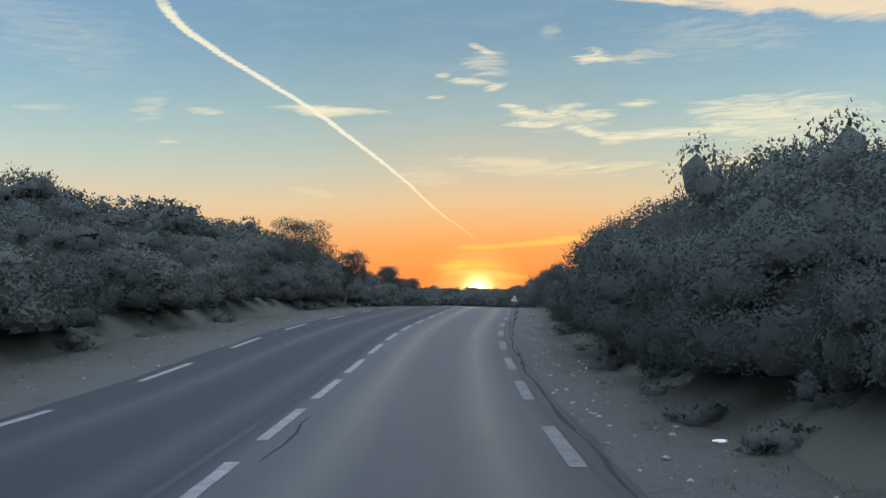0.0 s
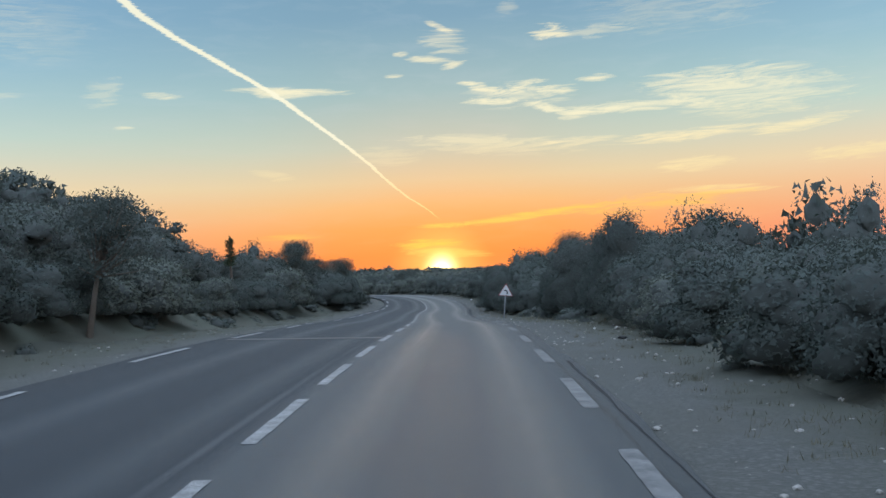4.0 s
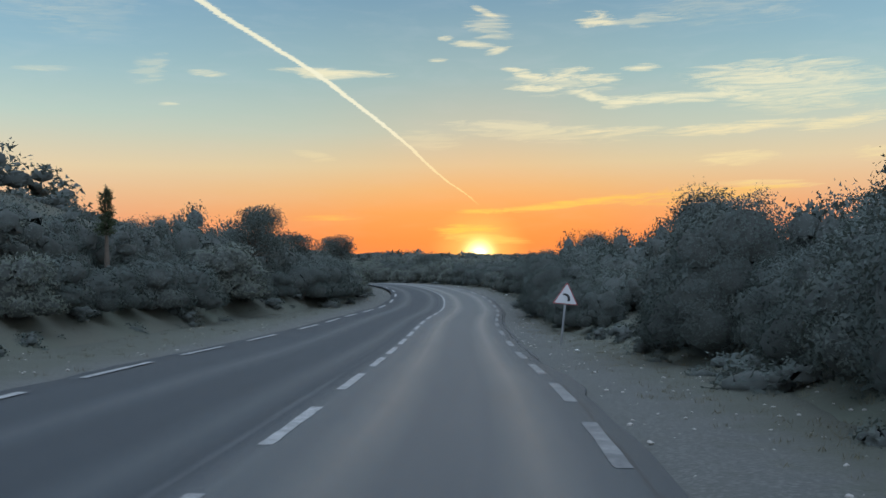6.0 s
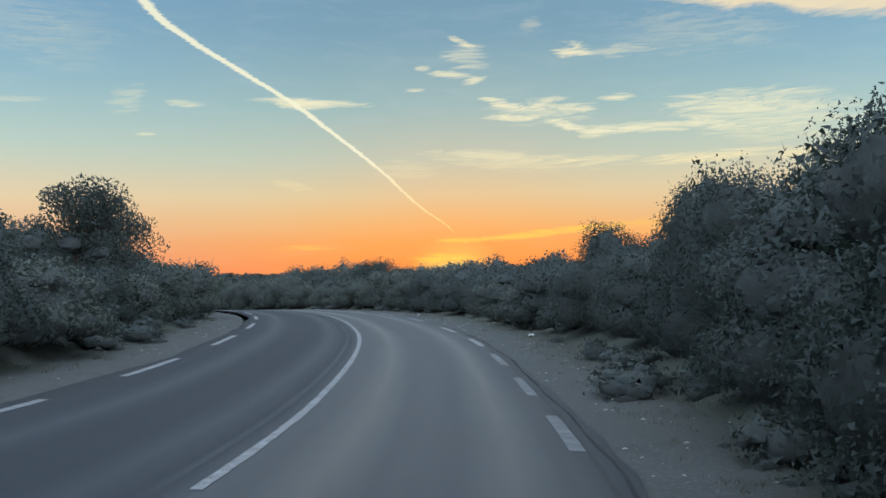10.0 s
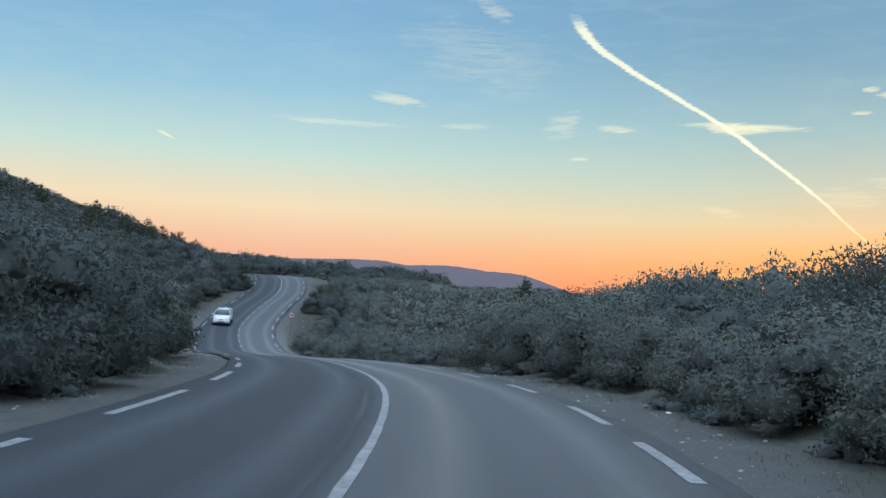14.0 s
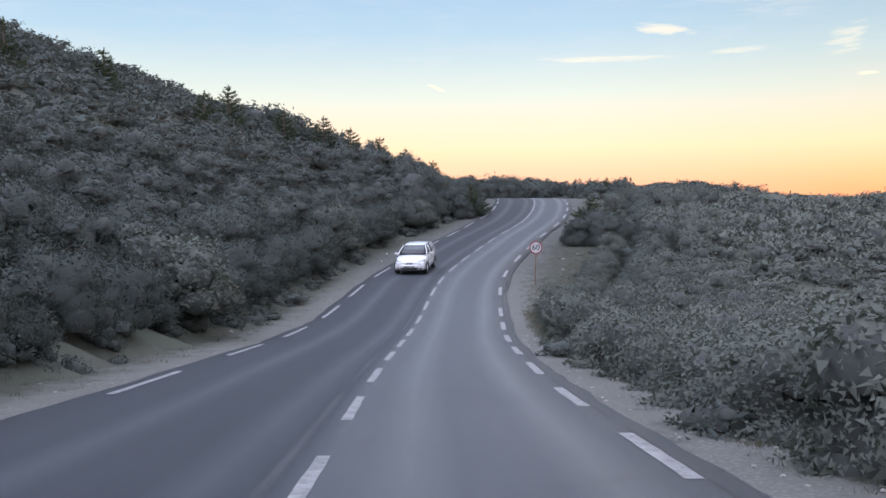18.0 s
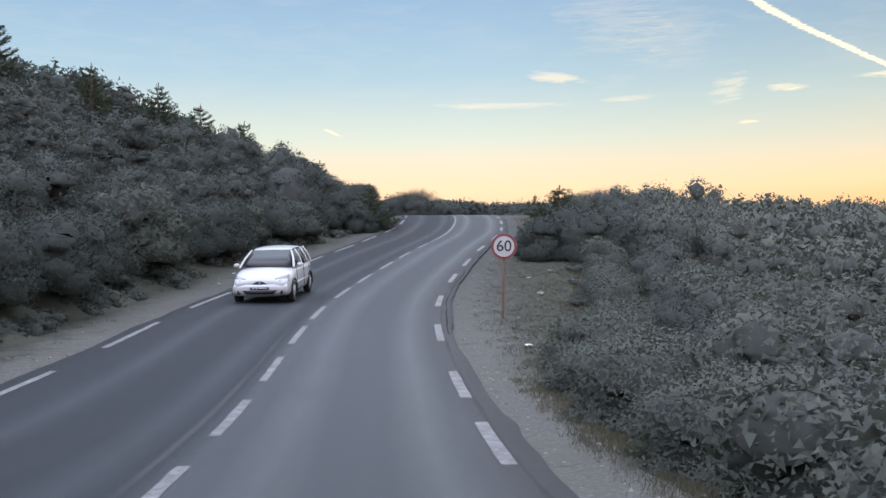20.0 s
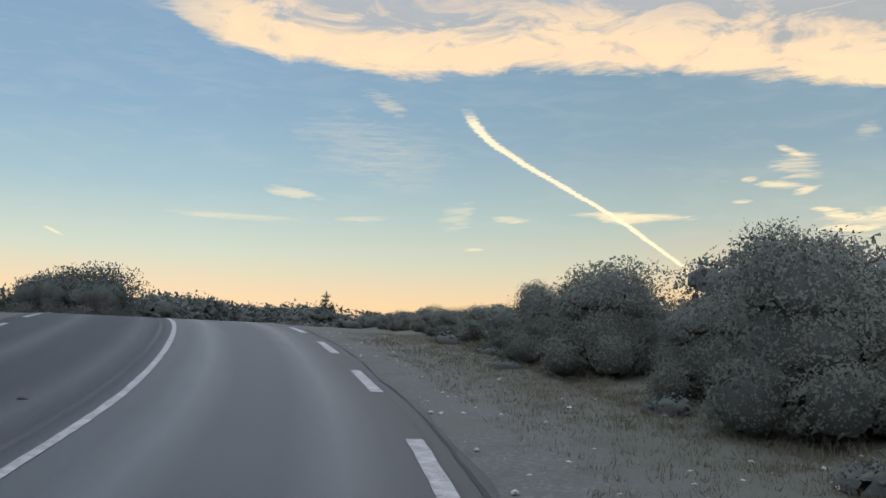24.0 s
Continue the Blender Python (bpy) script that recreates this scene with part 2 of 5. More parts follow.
    cloud(31.5, 21.2, 2.4, 0.35, -6, 0.2, 0.6)
    # vapour trails
    mid = g.math("ADD", el, g.math("MULTIPLY", g.math("SUBTRACT", g.noise(comb2.outputs[0], 1.4, 2.0), 0.5), 0.22))
    bend = g.n("ShaderNodeFloatCurve")
    knots = bend.mapping.curves[0]
    for e, a in ((3.49, -1.86), (4.99, 0.09), (7.04, 2.29), (9.28, 5.12), (10.56, 6.84), (12.56, 10.18), (13.96, 12.57), (15.5, 14.68), (16.5, 15.35)):
        knots.points.new(e / 20, (a + 5) / 25)
    knots.points[0].location, knots.points[-1].location = (0.0, 0.0), (1.0, 0.87)
    bend.mapping.update()
    g.put(bend.inputs["Value"], g.math("MULTIPLY", mid, 0.05))
    cub = g.math("MULTIPLY_ADD", bend.outputs[0], 25.0, -5.0)
    side = g.math("ABSOLUTE", g.math("SUBTRACT", az, cub))
    wide = g.math("MULTIPLY", g.span(el, 3.4, 15.5, 0.05, 0.36), g.span(g.noise(comb2.outputs[0], 6.0, 4.0, 0.6), 0.3, 0.7, 0.6, 1.4))
    core = g.span(g.math("DIVIDE", side, wide), 1.15, 0.55)
    core = g.math("MULTIPLY", core, g.math("MULTIPLY", g.span(el, 3.35, 3.9), g.math("SUBTRACT", 1.0, g.span(g.math("ADD", el, g.math("MULTIPLY", fibre, 1.2)), 16.5, 17.3))))
    total[0] = g.mix(g.math("MULTIPLY", core, 0.9), total[0], g.mix(g.span(el, 3.5, 8.0), srgb(255, 212, 130), srgb(250, 242, 214)))
    cloud(37.68, 8.99, 0.72, 0.06, -22.7, 0.9, 0.05)
    # physical sky added below all of it
    sky = g.n("ShaderNodeTexSky")
    sky.sky_type, sky.sun_disc, sky.sun_elevation, sky.sun_rotation = "NISHITA", False, radians(SUN_EL), radians(SUN_AZ)
    tint = g.mix(1.0, g.mix(1.0, sky.outputs[0], (0.012, 0.012, 0.012, 1), "MULTIPLY"), total[0], "ADD")
    disc = g.math("POWER", g.span(off, 1.45, 0.0), 3.0)
    glow = g.mix(disc, tint, g.mix(1.0, tint, (5.0, 3.9, 2.0, 1), "ADD"))
    # sky overhead and behind, out of view, is brightened to light road and scrub
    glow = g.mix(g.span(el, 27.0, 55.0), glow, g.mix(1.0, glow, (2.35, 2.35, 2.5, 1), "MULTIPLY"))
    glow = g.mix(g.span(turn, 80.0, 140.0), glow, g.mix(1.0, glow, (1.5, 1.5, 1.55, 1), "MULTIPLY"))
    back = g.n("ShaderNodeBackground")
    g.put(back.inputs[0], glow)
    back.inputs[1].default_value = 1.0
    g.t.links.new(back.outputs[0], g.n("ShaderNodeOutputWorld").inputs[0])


make_sky()
lamp = new("sun", bpy.data.lights.new("sun", "SUN"))
lamp.data.energy, lamp.data.angle, lamp.data.color = 0.6, radians(1.5), (1.0, 0.62, 0.30)
sa, se = radians(SUN_AZ), radians(SUN_EL)
lamp.matrix_world = look((0, 0, 60), Vector((0, 0, 60)) - Vector((math.sin(sa) * math.cos(se), math.cos(sa) * math.cos(se), math.sin(se))) * 10)


# ---- materials ----
def surface(name, build, bump=0.0, bump_scale=40.0, rough=0.8):
    """A principled material; build(g, where) gives its colour and, if it likes, its roughness."""
    m = bpy.data.materials.new(name)
    m.use_nodes = True
    g = Nodes(m.node_tree)
    where = g.n("ShaderNodeTexCoord").outputs["Object"]
    bsdf = g.n("ShaderNodeBsdfPrincipled")
    made = build(g, where)
    col, r = made if isinstance(made, tuple) and len(made) == 2 else (made, rough)
    g.put(bsdf.inputs["Base Color"], col), g.put(bsdf.inputs["Roughness"], r)
    if bump:
        b = g.n("ShaderNodeBump")
        b.inputs["Strength"].default_value, b.inputs["Distance"].default_value = bump, 0.02
        g.put(b.inputs["Height"], g.noise(where, bump_scale, 4.0, 0.7))
        g.t.links.new(b.outputs[0], bsdf.inputs["Normal"])
    g.t.links.new(bsdf.outputs[0], g.n("ShaderNodeOutputMaterial").inputs[0])
    return m


def plain(name, rgb, rough=0.5, metal=0.0, spread=0.12, scale=9.0):
    def build(g, where):
        a = tuple(max(c * (1 - spread), 0) for c in rgb) + (1,)
        b = tuple(min(c * (1 + spread), 1) for c in rgb) + (1,)
        return g.mix(g.noise(where, scale, 4.0), a, b)
    m = surface(name, build, rough=rough)
    m.node_tree.nodes["Principled BSDF"].inputs["Metallic"].default_value = metal
    return m


def asphalt_build(g, where):
    uv = g.n("ShaderNodeUVMap")
    uv.uv_map = "lane"
    sep = g.n("ShaderNodeSeparateXYZ")
    g.put(sep.inputs[0], uv.outputs[0])
    across, along = sep.outputs[0], sep.outputs[1]
    grain = g.noise(where, 90.0, 3.0, 0.8)
    patch = g.noise(where, 0.35, 4.0, 0.6)
    stretch = g.n("ShaderNodeCombineXYZ")
    g.put(stretch.inputs[0], g.math("MULTIPLY", across, 1.6)), g.put(stretch.inputs[1], g.math("MULTIPLY", along, 0.07))
    streak = g.noise(stretch.outputs[0], 1.5, 4.0, 0.6)
    # two polished wheel tracks in each lane, an oily stripe between them
    wheel = g.math("ABSOLUTE", g.math("SUBTRACT", g.math("ABSOLUTE", g.math("SUBTRACT", g.math("ABSOLUTE", across), 1.55)), 0.78))
    track = g.span(g.math("ADD", wheel, g.math("MULTIPLY", streak, 0.25)), 0.55, 0.12)
    col = g.mix(grain, (0.016, 0.0195, 0.023, 1), (0.045, 0.053, 0.060, 1))
    col = g.mix(g.math("MULTIPLY", track, 0.42), col, g.mix(0.7, col, (0.094, 0.100, 0.102, 1)))
    col = g.mix(g.math("MULTIPLY", g.span(patch, 0.45, 0.7), 0.35), col, (0.030, 0.032, 0.036, 1))
    col = g.mix(g.math("MULTIPLY", g.span(streak, 0.5, 0.75), 0.4), col, (0.060, 0.061, 0.064, 1))
    crack = g.n("ShaderNodeTexVoronoi")
    crack.feature = "DISTANCE_TO_EDGE"
    g.put(crack.inputs["Vector"], where), g.put(crack.inputs["Scale"], 0.33)
    line = g.math("MULTIPLY", g.span(crack.outputs["Distance"], 0.010, 0.002), g.span(patch, 0.50, 0.60))
    col = g.mix(g.math("MULTIPLY", line, 0.75), col, (0.018, 0.018, 0.02, 1))
    # broken edge strip outside the right-hand marks
    strip_at = g.math("ADD", across, g.math("MULTIPLY_ADD", g.noise(stretch.outputs[0], 6.0, 4.0, 0.7), 0.16, 3.10 - 0.08))
    edge = g.math("MULTIPLY", g.span(g.math("ABSOLUTE", strip_at), 0.035, 0.012), g.span(g.noise(where, 0.9, 3.0), 0.30, 0.42))
    col = g.mix(g.math("MULTIPLY", edge, 0.85), col, (0.012, 0.012, 0.013, 1))
    col = g.mix(g.span(along, 248.0, 285.0), col, g.mix(1.0, col, (0.50, 0.57, 0.64, 1), "MULTIPLY"))      # darker and bluer up the crest
    # lighter middle stretch: veiling sun glare put into the asphalt colour
    col = g.mix(g.math("MULTIPLY", g.span(along, 185.0, 205.0), g.span(along, 262.0, 245.0)), col, g.mix(1.0, col, (1.25, 1.25, 1.25, 1), "MULTIPLY"))
    joint = g.math("MULTIPLY", g.span(g.math("ABSOLUTE", g.math("SUBTRACT", across, 0.30)), 0.06, 0.02), g.span(streak, 0.35, 0.6))
    newer = g.span(across, -0.05, 0.25)             # the lane to the left was laid later and is darker
    col = g.mix(newer, col, g.mix(1.0, col, (0.33, 0.40, 0.47, 1), "MULTIPLY"))
    col = g.mix(g.math("MULTIPLY", joint, 0.5), col, (0.075, 0.078, 0.080, 1))
    return col, g.math("SUBTRACT", g.math("ADD", g.math("MULTIPLY", newer, 0.22), g.span(grain, 0.2, 0.8, 0.50, 0.66)), g.math("MULTIPLY", track, 0.17))


ASPHALT = surface("asphalt", asphalt_build, 0.6, 130.0)


def paint_build(g, where):
    worn = g.span(g.noise(where, 5.0, 7.0, 0.8), 0.38, 0.56)
    grain = g.noise(where, 60.0, 3.0, 0.8)
    return g.mix(g.math("MULTIPLY", worn, g.span(grain, 0.3, 0.6)), (0.24, 0.24, 0.24, 1), (0.07, 0.07, 0.072, 1)), 0.6


PAINT = surface("road paint", paint_build, 0.3, 120.0)


def faded_build(g, where):
    worn = g.span(g.noise(where, 3.0, 7.0, 0.8), 0.36, 0.60)
    return g.mix(worn, (0.15, 0.15, 0.15, 1), (0.05, 0.052, 0.056, 1)), 0.65


FADED = surface("faded road paint", faded_build, 0.3, 120.0)


def gravel_build(g, where):
    uv = g.n("ShaderNodeUVMap")
    uv.uv_map = "lane"
    sep = g.n("ShaderNodeSeparateXYZ")
    g.put(sep.inputs[0], uv.outputs[0])
    big, small = g.noise(where, 0.5, 4.0, 0.6), g.noise(where, 28.0, 5.0, 0.75)
    v = g.n("ShaderNodeTexVoronoi")
    g.put(v.inputs["Vector"], where), g.put(v.inputs["Scale"], 16.0)
    col = g.mix(small, (0.022, 0.023, 0.022, 1), (0.074, 0.075, 0.068, 1))
    col = g.mix(g.span(v.outputs["Distance"], 0.15, 0.5), g.mix(0.5, col, (0.115, 0.115, 0.106, 1)), col)
    col = g.mix(g.math("MULTIPLY", g.span(big, 0.45, 0.65), 0.5), col, (0.046, 0.045, 0.037, 1))
    pale = g.math("MULTIPLY", g.span(sep.outputs[1], 195.0, 212.0), g.span(sep.outputs[1], 268.0, 250.0))      # paler gravel on this stretch
    col = g.mix(pale, col, g.mix(1.0, col, (1.75, 1.72, 1.70, 1), "MULTIPLY"))
    blot = g.noise(where, 1.3, 5.0, 0.65)
    turf = g.mix(g.noise(where, 14.0, 5.0, 0.75), (0.020, 0.025, 0.020, 1), (0.060, 0.060, 0.042, 1))
    far = g.math("ADD", sep.outputs[0], g.math("MULTIPLY", g.math("SUBTRACT", blot, 0.5), 2.6))
    col = g.mix(g.span(far, 0.8, 1.9), col, turf)
    return g.mix(g.math("MULTIPLY", g.span(blot, 0.58, 0.68), 0.55), col, (0.028, 0.029, 0.024, 1)), 0.95


GRAVEL = surface("gravel", gravel_build, 0.9, 22.0)


def soil_build(g, where):
    big, small = g.noise(where, 0.25, 5.0, 0.6), g.noise(where, 6.0, 5.0, 0.7)
    col = g.mix(small, (0.030, 0.034, 0.025, 1), (0.072, 0.068, 0.050, 1))
    return g.mix(g.span(big, 0.4, 0.65), col, (0.048, 0.054, 0.038, 1)), 0.95


SOIL = surface("scrub soil", soil_build, 0.8, 6.0)


def leaf_material(name, dark, light, dry=(0.085, 0.082, 0.060)):
    m = bpy.data.materials.new(name)
    m.use_nodes = True
    g = Nodes(m.node_tree)
    geo = g.n("ShaderNodeNewGeometry")
    rnd = g.n("ShaderNodeObjectInfo").outputs["Random"]
    where = g.n("ShaderNodeTexCoord").outputs["Object"]
    isle = geo.outputs["Random Per Island"]
    mass = g.noise(where, 1.4, 5.0, 0.7)
    pick = g.math("ADD", g.math("MULTIPLY", isle, 0.30), g.math("MULTIPLY", g.span(mass, 0.3, 0.7), 0.60))
    col = g.mix(pick, (*dark, 1), (*light, 1))
    col = g.mix(g.math("MULTIPLY", g.span(mass, 0.52, 0.72), 0.35), col, (*dry, 1))
    patch = g.noise(where, 0.13, 3.0, 0.6)
    col = g.mix(g.math("MULTIPLY", g.span(patch, 0.50, 0.64), 0.6), col, g.mix(1.0, col, (1.50, 1.40, 1.36, 1), "MULTIPLY"))
    col = g.mix(g.math("MULTIPLY", g.span(patch, 0.48, 0.36), 0.5), col, g.mix(1.0, col, (0.60, 0.66, 0.64, 1), "MULTIPLY"))
    col = g.mix(g.math("MULTIPLY", rnd, 0.25), col, tuple(c * 0.65 for c in dark) + (1,))
    bsdf = g.n("ShaderNodeBsdfPrincipled")
    g.put(bsdf.inputs["Base Color"], col)
    bsdf.inputs["Roughness"].default_value, bsdf.inputs["Specular IOR Level"].default_value = 0.7, 0.15
    thin = g.n("ShaderNodeBsdfTranslucent")
    g.put(thin.inputs[0], g.mix(0.3, col, (0.09, 0.10, 0.06, 1)))
    both = g.n("ShaderNodeMixShader")
    both.inputs[0].default_value = 0.30
    g.t.links.new(bsdf.outputs[0], both.inputs[1]), g.t.links.new(thin.outputs[0], both.inputs[2])
    g.t.links.new(both.outputs[0], g.n("ShaderNodeOutputMaterial").inputs[0])
    return m


LEAF = leaf_material("lentisk leaves", (0.063, 0.078, 0.074), (0.101, 0.120, 0.109))
LEAF_PALE = leaf_material("grey-green leaves", (0.108, 0.122, 0.106), (0.158, 0.174, 0.148))
NEEDLE = leaf_material("needles", (0.032, 0.045, 0.025), (0.075, 0.095, 0.050))
DRY = leaf_material("dry grass", (0.080, 0.076, 0.052), (0.165, 0.150, 0.105), (0.06, 0.062, 0.040))
# dark crown cores: the shade behind the leaves put into their colour
INNER = plain("painted crown shade", (0.046, 0.052, 0.047), 0.95, 0, 0.3, 7.0)
BARK = plain("bark", (0.085, 0.068, 0.052), 0.9, 0, 0.4, 14.0)
STONE = plain("limestone", (0.23, 0.22, 0.20), 0.9, 0, 0.3, 20.0)

# ---- the road's line ----
# centre line: x, y, z and the rise per metre to the left of travel
ROAD = [
    (-1.88, -0.03, -1.41, 0.017),
    (-1.82, 15.40, -1.30, 0.018),
    (-1.31, 30.89, -0.84, 0.028),
    (-0.07, 46.39, -0.45, 0.027),
    (0.89, 61.98, -0.28, 0.035),
    (1.68, 77.80, -0.49, 0.038),
    (1.95, 93.44, -0.94, 0.051),
    (2.29, 109.25, -1.16, 0.054),
    (3.08, 125.21, -1.21, 0.053),
    (2.60, 141.06, -0.86, 0.052),
    (-0.20, 156.70, -0.54, 0.031),
    (-5.86, 171.71, -0.47, 0.016),
    (-14.10, 185.93, -0.84, 0.004),
    (-23.91, 199.80, -1.42, 0.008),
    (-34.37, 213.12, -2.13, 0.016),
    (-44.35, 226.63, -2.39, 0.019),
    (-53.49, 240.32, -1.08, 0.023),
    (-60.55, 254.53, 0.79, 0.019),
    (-66.75, 268.46, 2.72, 0.010),
    (-74.16, 281.42, 4.70, 0.006),
    (-82.44, 292.51, 5.80, 0.005),
    (-93.5, 301.5, 6.1, 0.0),
    (-107.0, 308.5, 6.0, 0.0),
    (-122.0, 312.0, 5.4, 0.0),
]
SCALE = 1.15
RIGHT_EDGE = 3.0                           # right edge line, metres from the centre line
PAVED_R, PAVED_L = 3.34, 3.75


def catmull(points, steps):
    q = np.array(points)
    q = np.vstack([2 * q[0] - q[1], q, 2 * q[-1] - q[-2]])
    a, b, c, d = q[:-3], q[1:-2], q[2:-1], q[3:]
    out = [0.5 * (2 * b + (c - a) * u + (2 * a - 5 * b + 4 * c - d) * u * u + (3 * b - a - 3 * c + d) * u ** 3) for u in np.arange(steps) / steps]
    return np.vstack([np.stack(out, 1).reshape(-1, q.shape[1]), q[-2]])


first = np.array(ROAD[0]) - (np.array(ROAD[1]) - np.array(ROAD[0])) * 1.0
line = catmull([first] + ROAD, 20)
arc = np.r_[0, np.cumsum(np.linalg.norm(np.diff(line[:, :2], axis=0), axis=1))]
ZERO = arc[20]                                   # arc length where the drive begins
STEPS = np.arange(0, arc[-1], 0.5)
LINE = np.stack([np.interp(STEPS, arc, line[:, k]) for k in range(4)], 1)
TAN = np.gradient(LINE[:, :2], axis=0)
TAN /= np.linalg.norm(TAN, axis=1)[:, None]
LEFT = np.c_[-TAN[:, 1], TAN[:, 0]]
S = STEPS - ZERO                                  # metres along the drive
END = S[-1]


def on_road(s, off, lift=0.0):
    """The place off metres to the left of the centre line, s metres along."""
    k = [np.interp(s, S, LINE[:, i]) for i in range(4)]
    n = [np.interp(s, S, LEFT[:, i]) for i in range(2)]
    lean = np.clip(off, -PAVED_R, PAVED_L)
    return np.array([k[0] + n[0] * off, k[1] + n[1] * off, k[2] + k[3] * lean + lift])


def heading(s):
    return math.degrees(math.atan2(-np.interp(s, S, TAN[:, 0]), np.interp(s, S, TAN[:, 1])))


def steps_of(pairs):
    """A smooth table over the metres along the drive (given in steps of SCALE)."""
    xs, ys = [p[0] * SCALE for p in pairs], [p[1] for p in pairs]
    return lambda s: np.interp(s, xs, ys)


# left edge line: the far lane grows narrower and wider along the bends
LEFT_EDGE = steps_of([(0, 3.2), (12, 3.2), (30, 3.6), (65, 3.6), (75, 3.85), (82, 3.75), (90, 3.45), (105, 3.3), (120, 3.15), (137, 2.95), (150, 2.95), (165, 3.15), (176, 3.35), (188, 3.65), (200, 3.6), (225, 3.4), (240, 3.5), (247, 3.75), (255, 3.5), (300, 3.4)])
# where scrub begins, metres from the centre line
FOOT_L = steps_of([(0, 7.2), (40, 7.6), (85, 8.2), (101, 7.2), (112, 5.3), (128, 5.0), (141, 4.7), (147, 4.3), (158, 4.3), (164, 5.2), (176, 5.9), (186, 6.6), (192, 5.6), (222, 5.6), (235, 6.6), (256, 5.6), (300, 6)])
FOOT_R = steps_of([(0, 4.8), (20, 4.9), (35, 4.8), (60, 5.6), (72, 5.8), (86, 5.7), (90, 4.9), (100, 4.3), (130, 5.4), (150, 5.0), (180, 4.2), (212, 4.0), (217, 5.8), (224, 6.8), (232, 7.2), (238, 6.9), (243, 7.0), (247, 6.4), (251, 5.9), (256, 6.2), (300, 7)])
# bank behind the foot: height that it reaches and slope at which it starts
TOP_L = steps_of([(0, 5.4), (25, 5.6), (40, 4.2), (60, 5.4), (72, 6.8), (84, 7.2), (90, 6.6), (95, 5.4), (100, 3.5), (104, 2.6), (110, 2.2), (128, 1.2), (150, 3.0), (165, 8.6), (178, 13.2), (190, 14.7), (205, 17.0), (220, 17.8), (232, 16.6), (240, 14.4), (248, 11.2), (256, 7.2), (264, 3.4), (275, 0.8), (300, 0.6)])
SLOPE_L = steps_of([(0, 0.85), (60, 0.85), (84, 0.95), (98, 0.90), (110, 0.70), (128, 0.4), (140, 0.25), (160, 0.45), (176, 0.70), (190, 0.76), (220, 0.82), (232, 0.82), (240, 0.77), (250, 0.69), (256, 0.64), (262, 0.6), (300, 0.1)])
TOP_R = steps_of([(0, 2.6), (24, 2.5), (32, 1.7), (45, 0.7), (60, 0.3), (75, 1.0), (84, 1.0), (100, 1.2), (119, 1.6), (124, 0.6), (150, 0.8), (165, 0.5), (180, -1.0), (205, -1.4), (225, -1.4), (240, 0.0), (252, 0.2), (300, 0.2)])
SLOPE_R = steps_of([(0, 0.8), (45, 0.4), (75, 0.4), (125, 0.4), (150, 0.4), (180, 0.35), (225, 0.4), (240, 0.3), (300, 0.2)])


def bank(top, slope, d):
    d = np.maximum(d, 0)
    mag = np.maximum(np.abs(top), 0.05)
    return np.sign(top) * mag * np.tanh(d * slope / mag)


def ground(x, y):
    """Height of the open ground."""
    x, y = np.atleast_1d(x).astype(float), np.atleast_1d(y).astype(float)
    out = np.empty_like(x)
    p = slice(None, None, 4)
    lx, ly, lz, lc, ls = LINE[p, 0], LINE[p, 1], LINE[p, 2], LINE[p, 3], S[p]
    nx, ny = LEFT[p, 0], LEFT[p, 1]
    for i in range(0, len(x), 4000):
        j = slice(i, i + 4000)
        dx, dy = x[j, None] - lx, y[j, None] - ly
        d2 = dx * dx + dy * dy
        near = np.argmin(d2, 1)
        w = 1.0 / (d2 + 0.02 * d2.min(1)[:, None] + 0.5) ** 3
        w /= w.sum(1)[:, None]
        r = np.arange(len(near))
        off = dx[r, near] * nx[near] + dy[r, near] * ny[near]
        side = np.sign(off) * np.sqrt(d2[r, near])
        z, s, c = (w * lz).sum(1), (w * ls).sum(1), (w * lc).sum(1)
        left = c * PAVED_L + bank(TOP_L(s), SLOPE_L(s), side - FOOT_L(s) - 0.3)
        right = -c * PAVED_R + bank(TOP_R(s), SLOPE_R(s), -side - FOOT_R(s) - 0.3)
        near_road = c * np.clip(side, -PAVED_R, PAVED_L)
        out[j] = z + np.where(side > PAVED_L, left, np.where(side < -PAVED_R, right, near_road)) - 0.07
    return out


def beside(x, y):
    """Metres along the road, metres to its left, of places in the plan."""
    d = np.hypot(x[:, None] - LINE[::4, 0], y[:, None] - LINE[::4, 1])
    near = np.argmin(d, 1)
    off = (x - LINE[::4, 0][near]) * LEFT[::4, 0][near] + (y - LINE[::4, 1][near]) * LEFT[::4, 1][near]
    return S[::4][near], np.sign(off) * d.min(1)


def at_ground(s, off):
    p = on_road(s, off)
    return Vector((p[0], p[1], float(ground(p[0], p[1])[0])))


def mesh_of(name, verts, faces, mat, smooth=True, uv=None):
    me = bpy.data.meshes.new(name)
    me.from_pydata([tuple(v) for v in verts], [], [tuple(f) for f in faces])
    if mat:
        me.materials.append(mat)
    if smooth:
        me.polygons.foreach_set("use_smooth", np.ones(len(me.polygons), bool))
    if uv is not None:
        layer = me.uv_layers.new(name="lane")
        loops = np.empty(len(me.loops), np.int32)
        me.loops.foreach_get("vertex_index", loops)
        layer.data.foreach_set("uv", np.asarray(uv, float)[loops].ravel())
    me.update()
    return me


def grid_faces(rows, cols):
    i = np.arange(rows * cols).reshape(rows, cols)
    return np.stack([i[:-1, :-1], i[:-1, 1:], i[1:, 1:], i[1:, :-1]], -1).reshape(-1, 4)


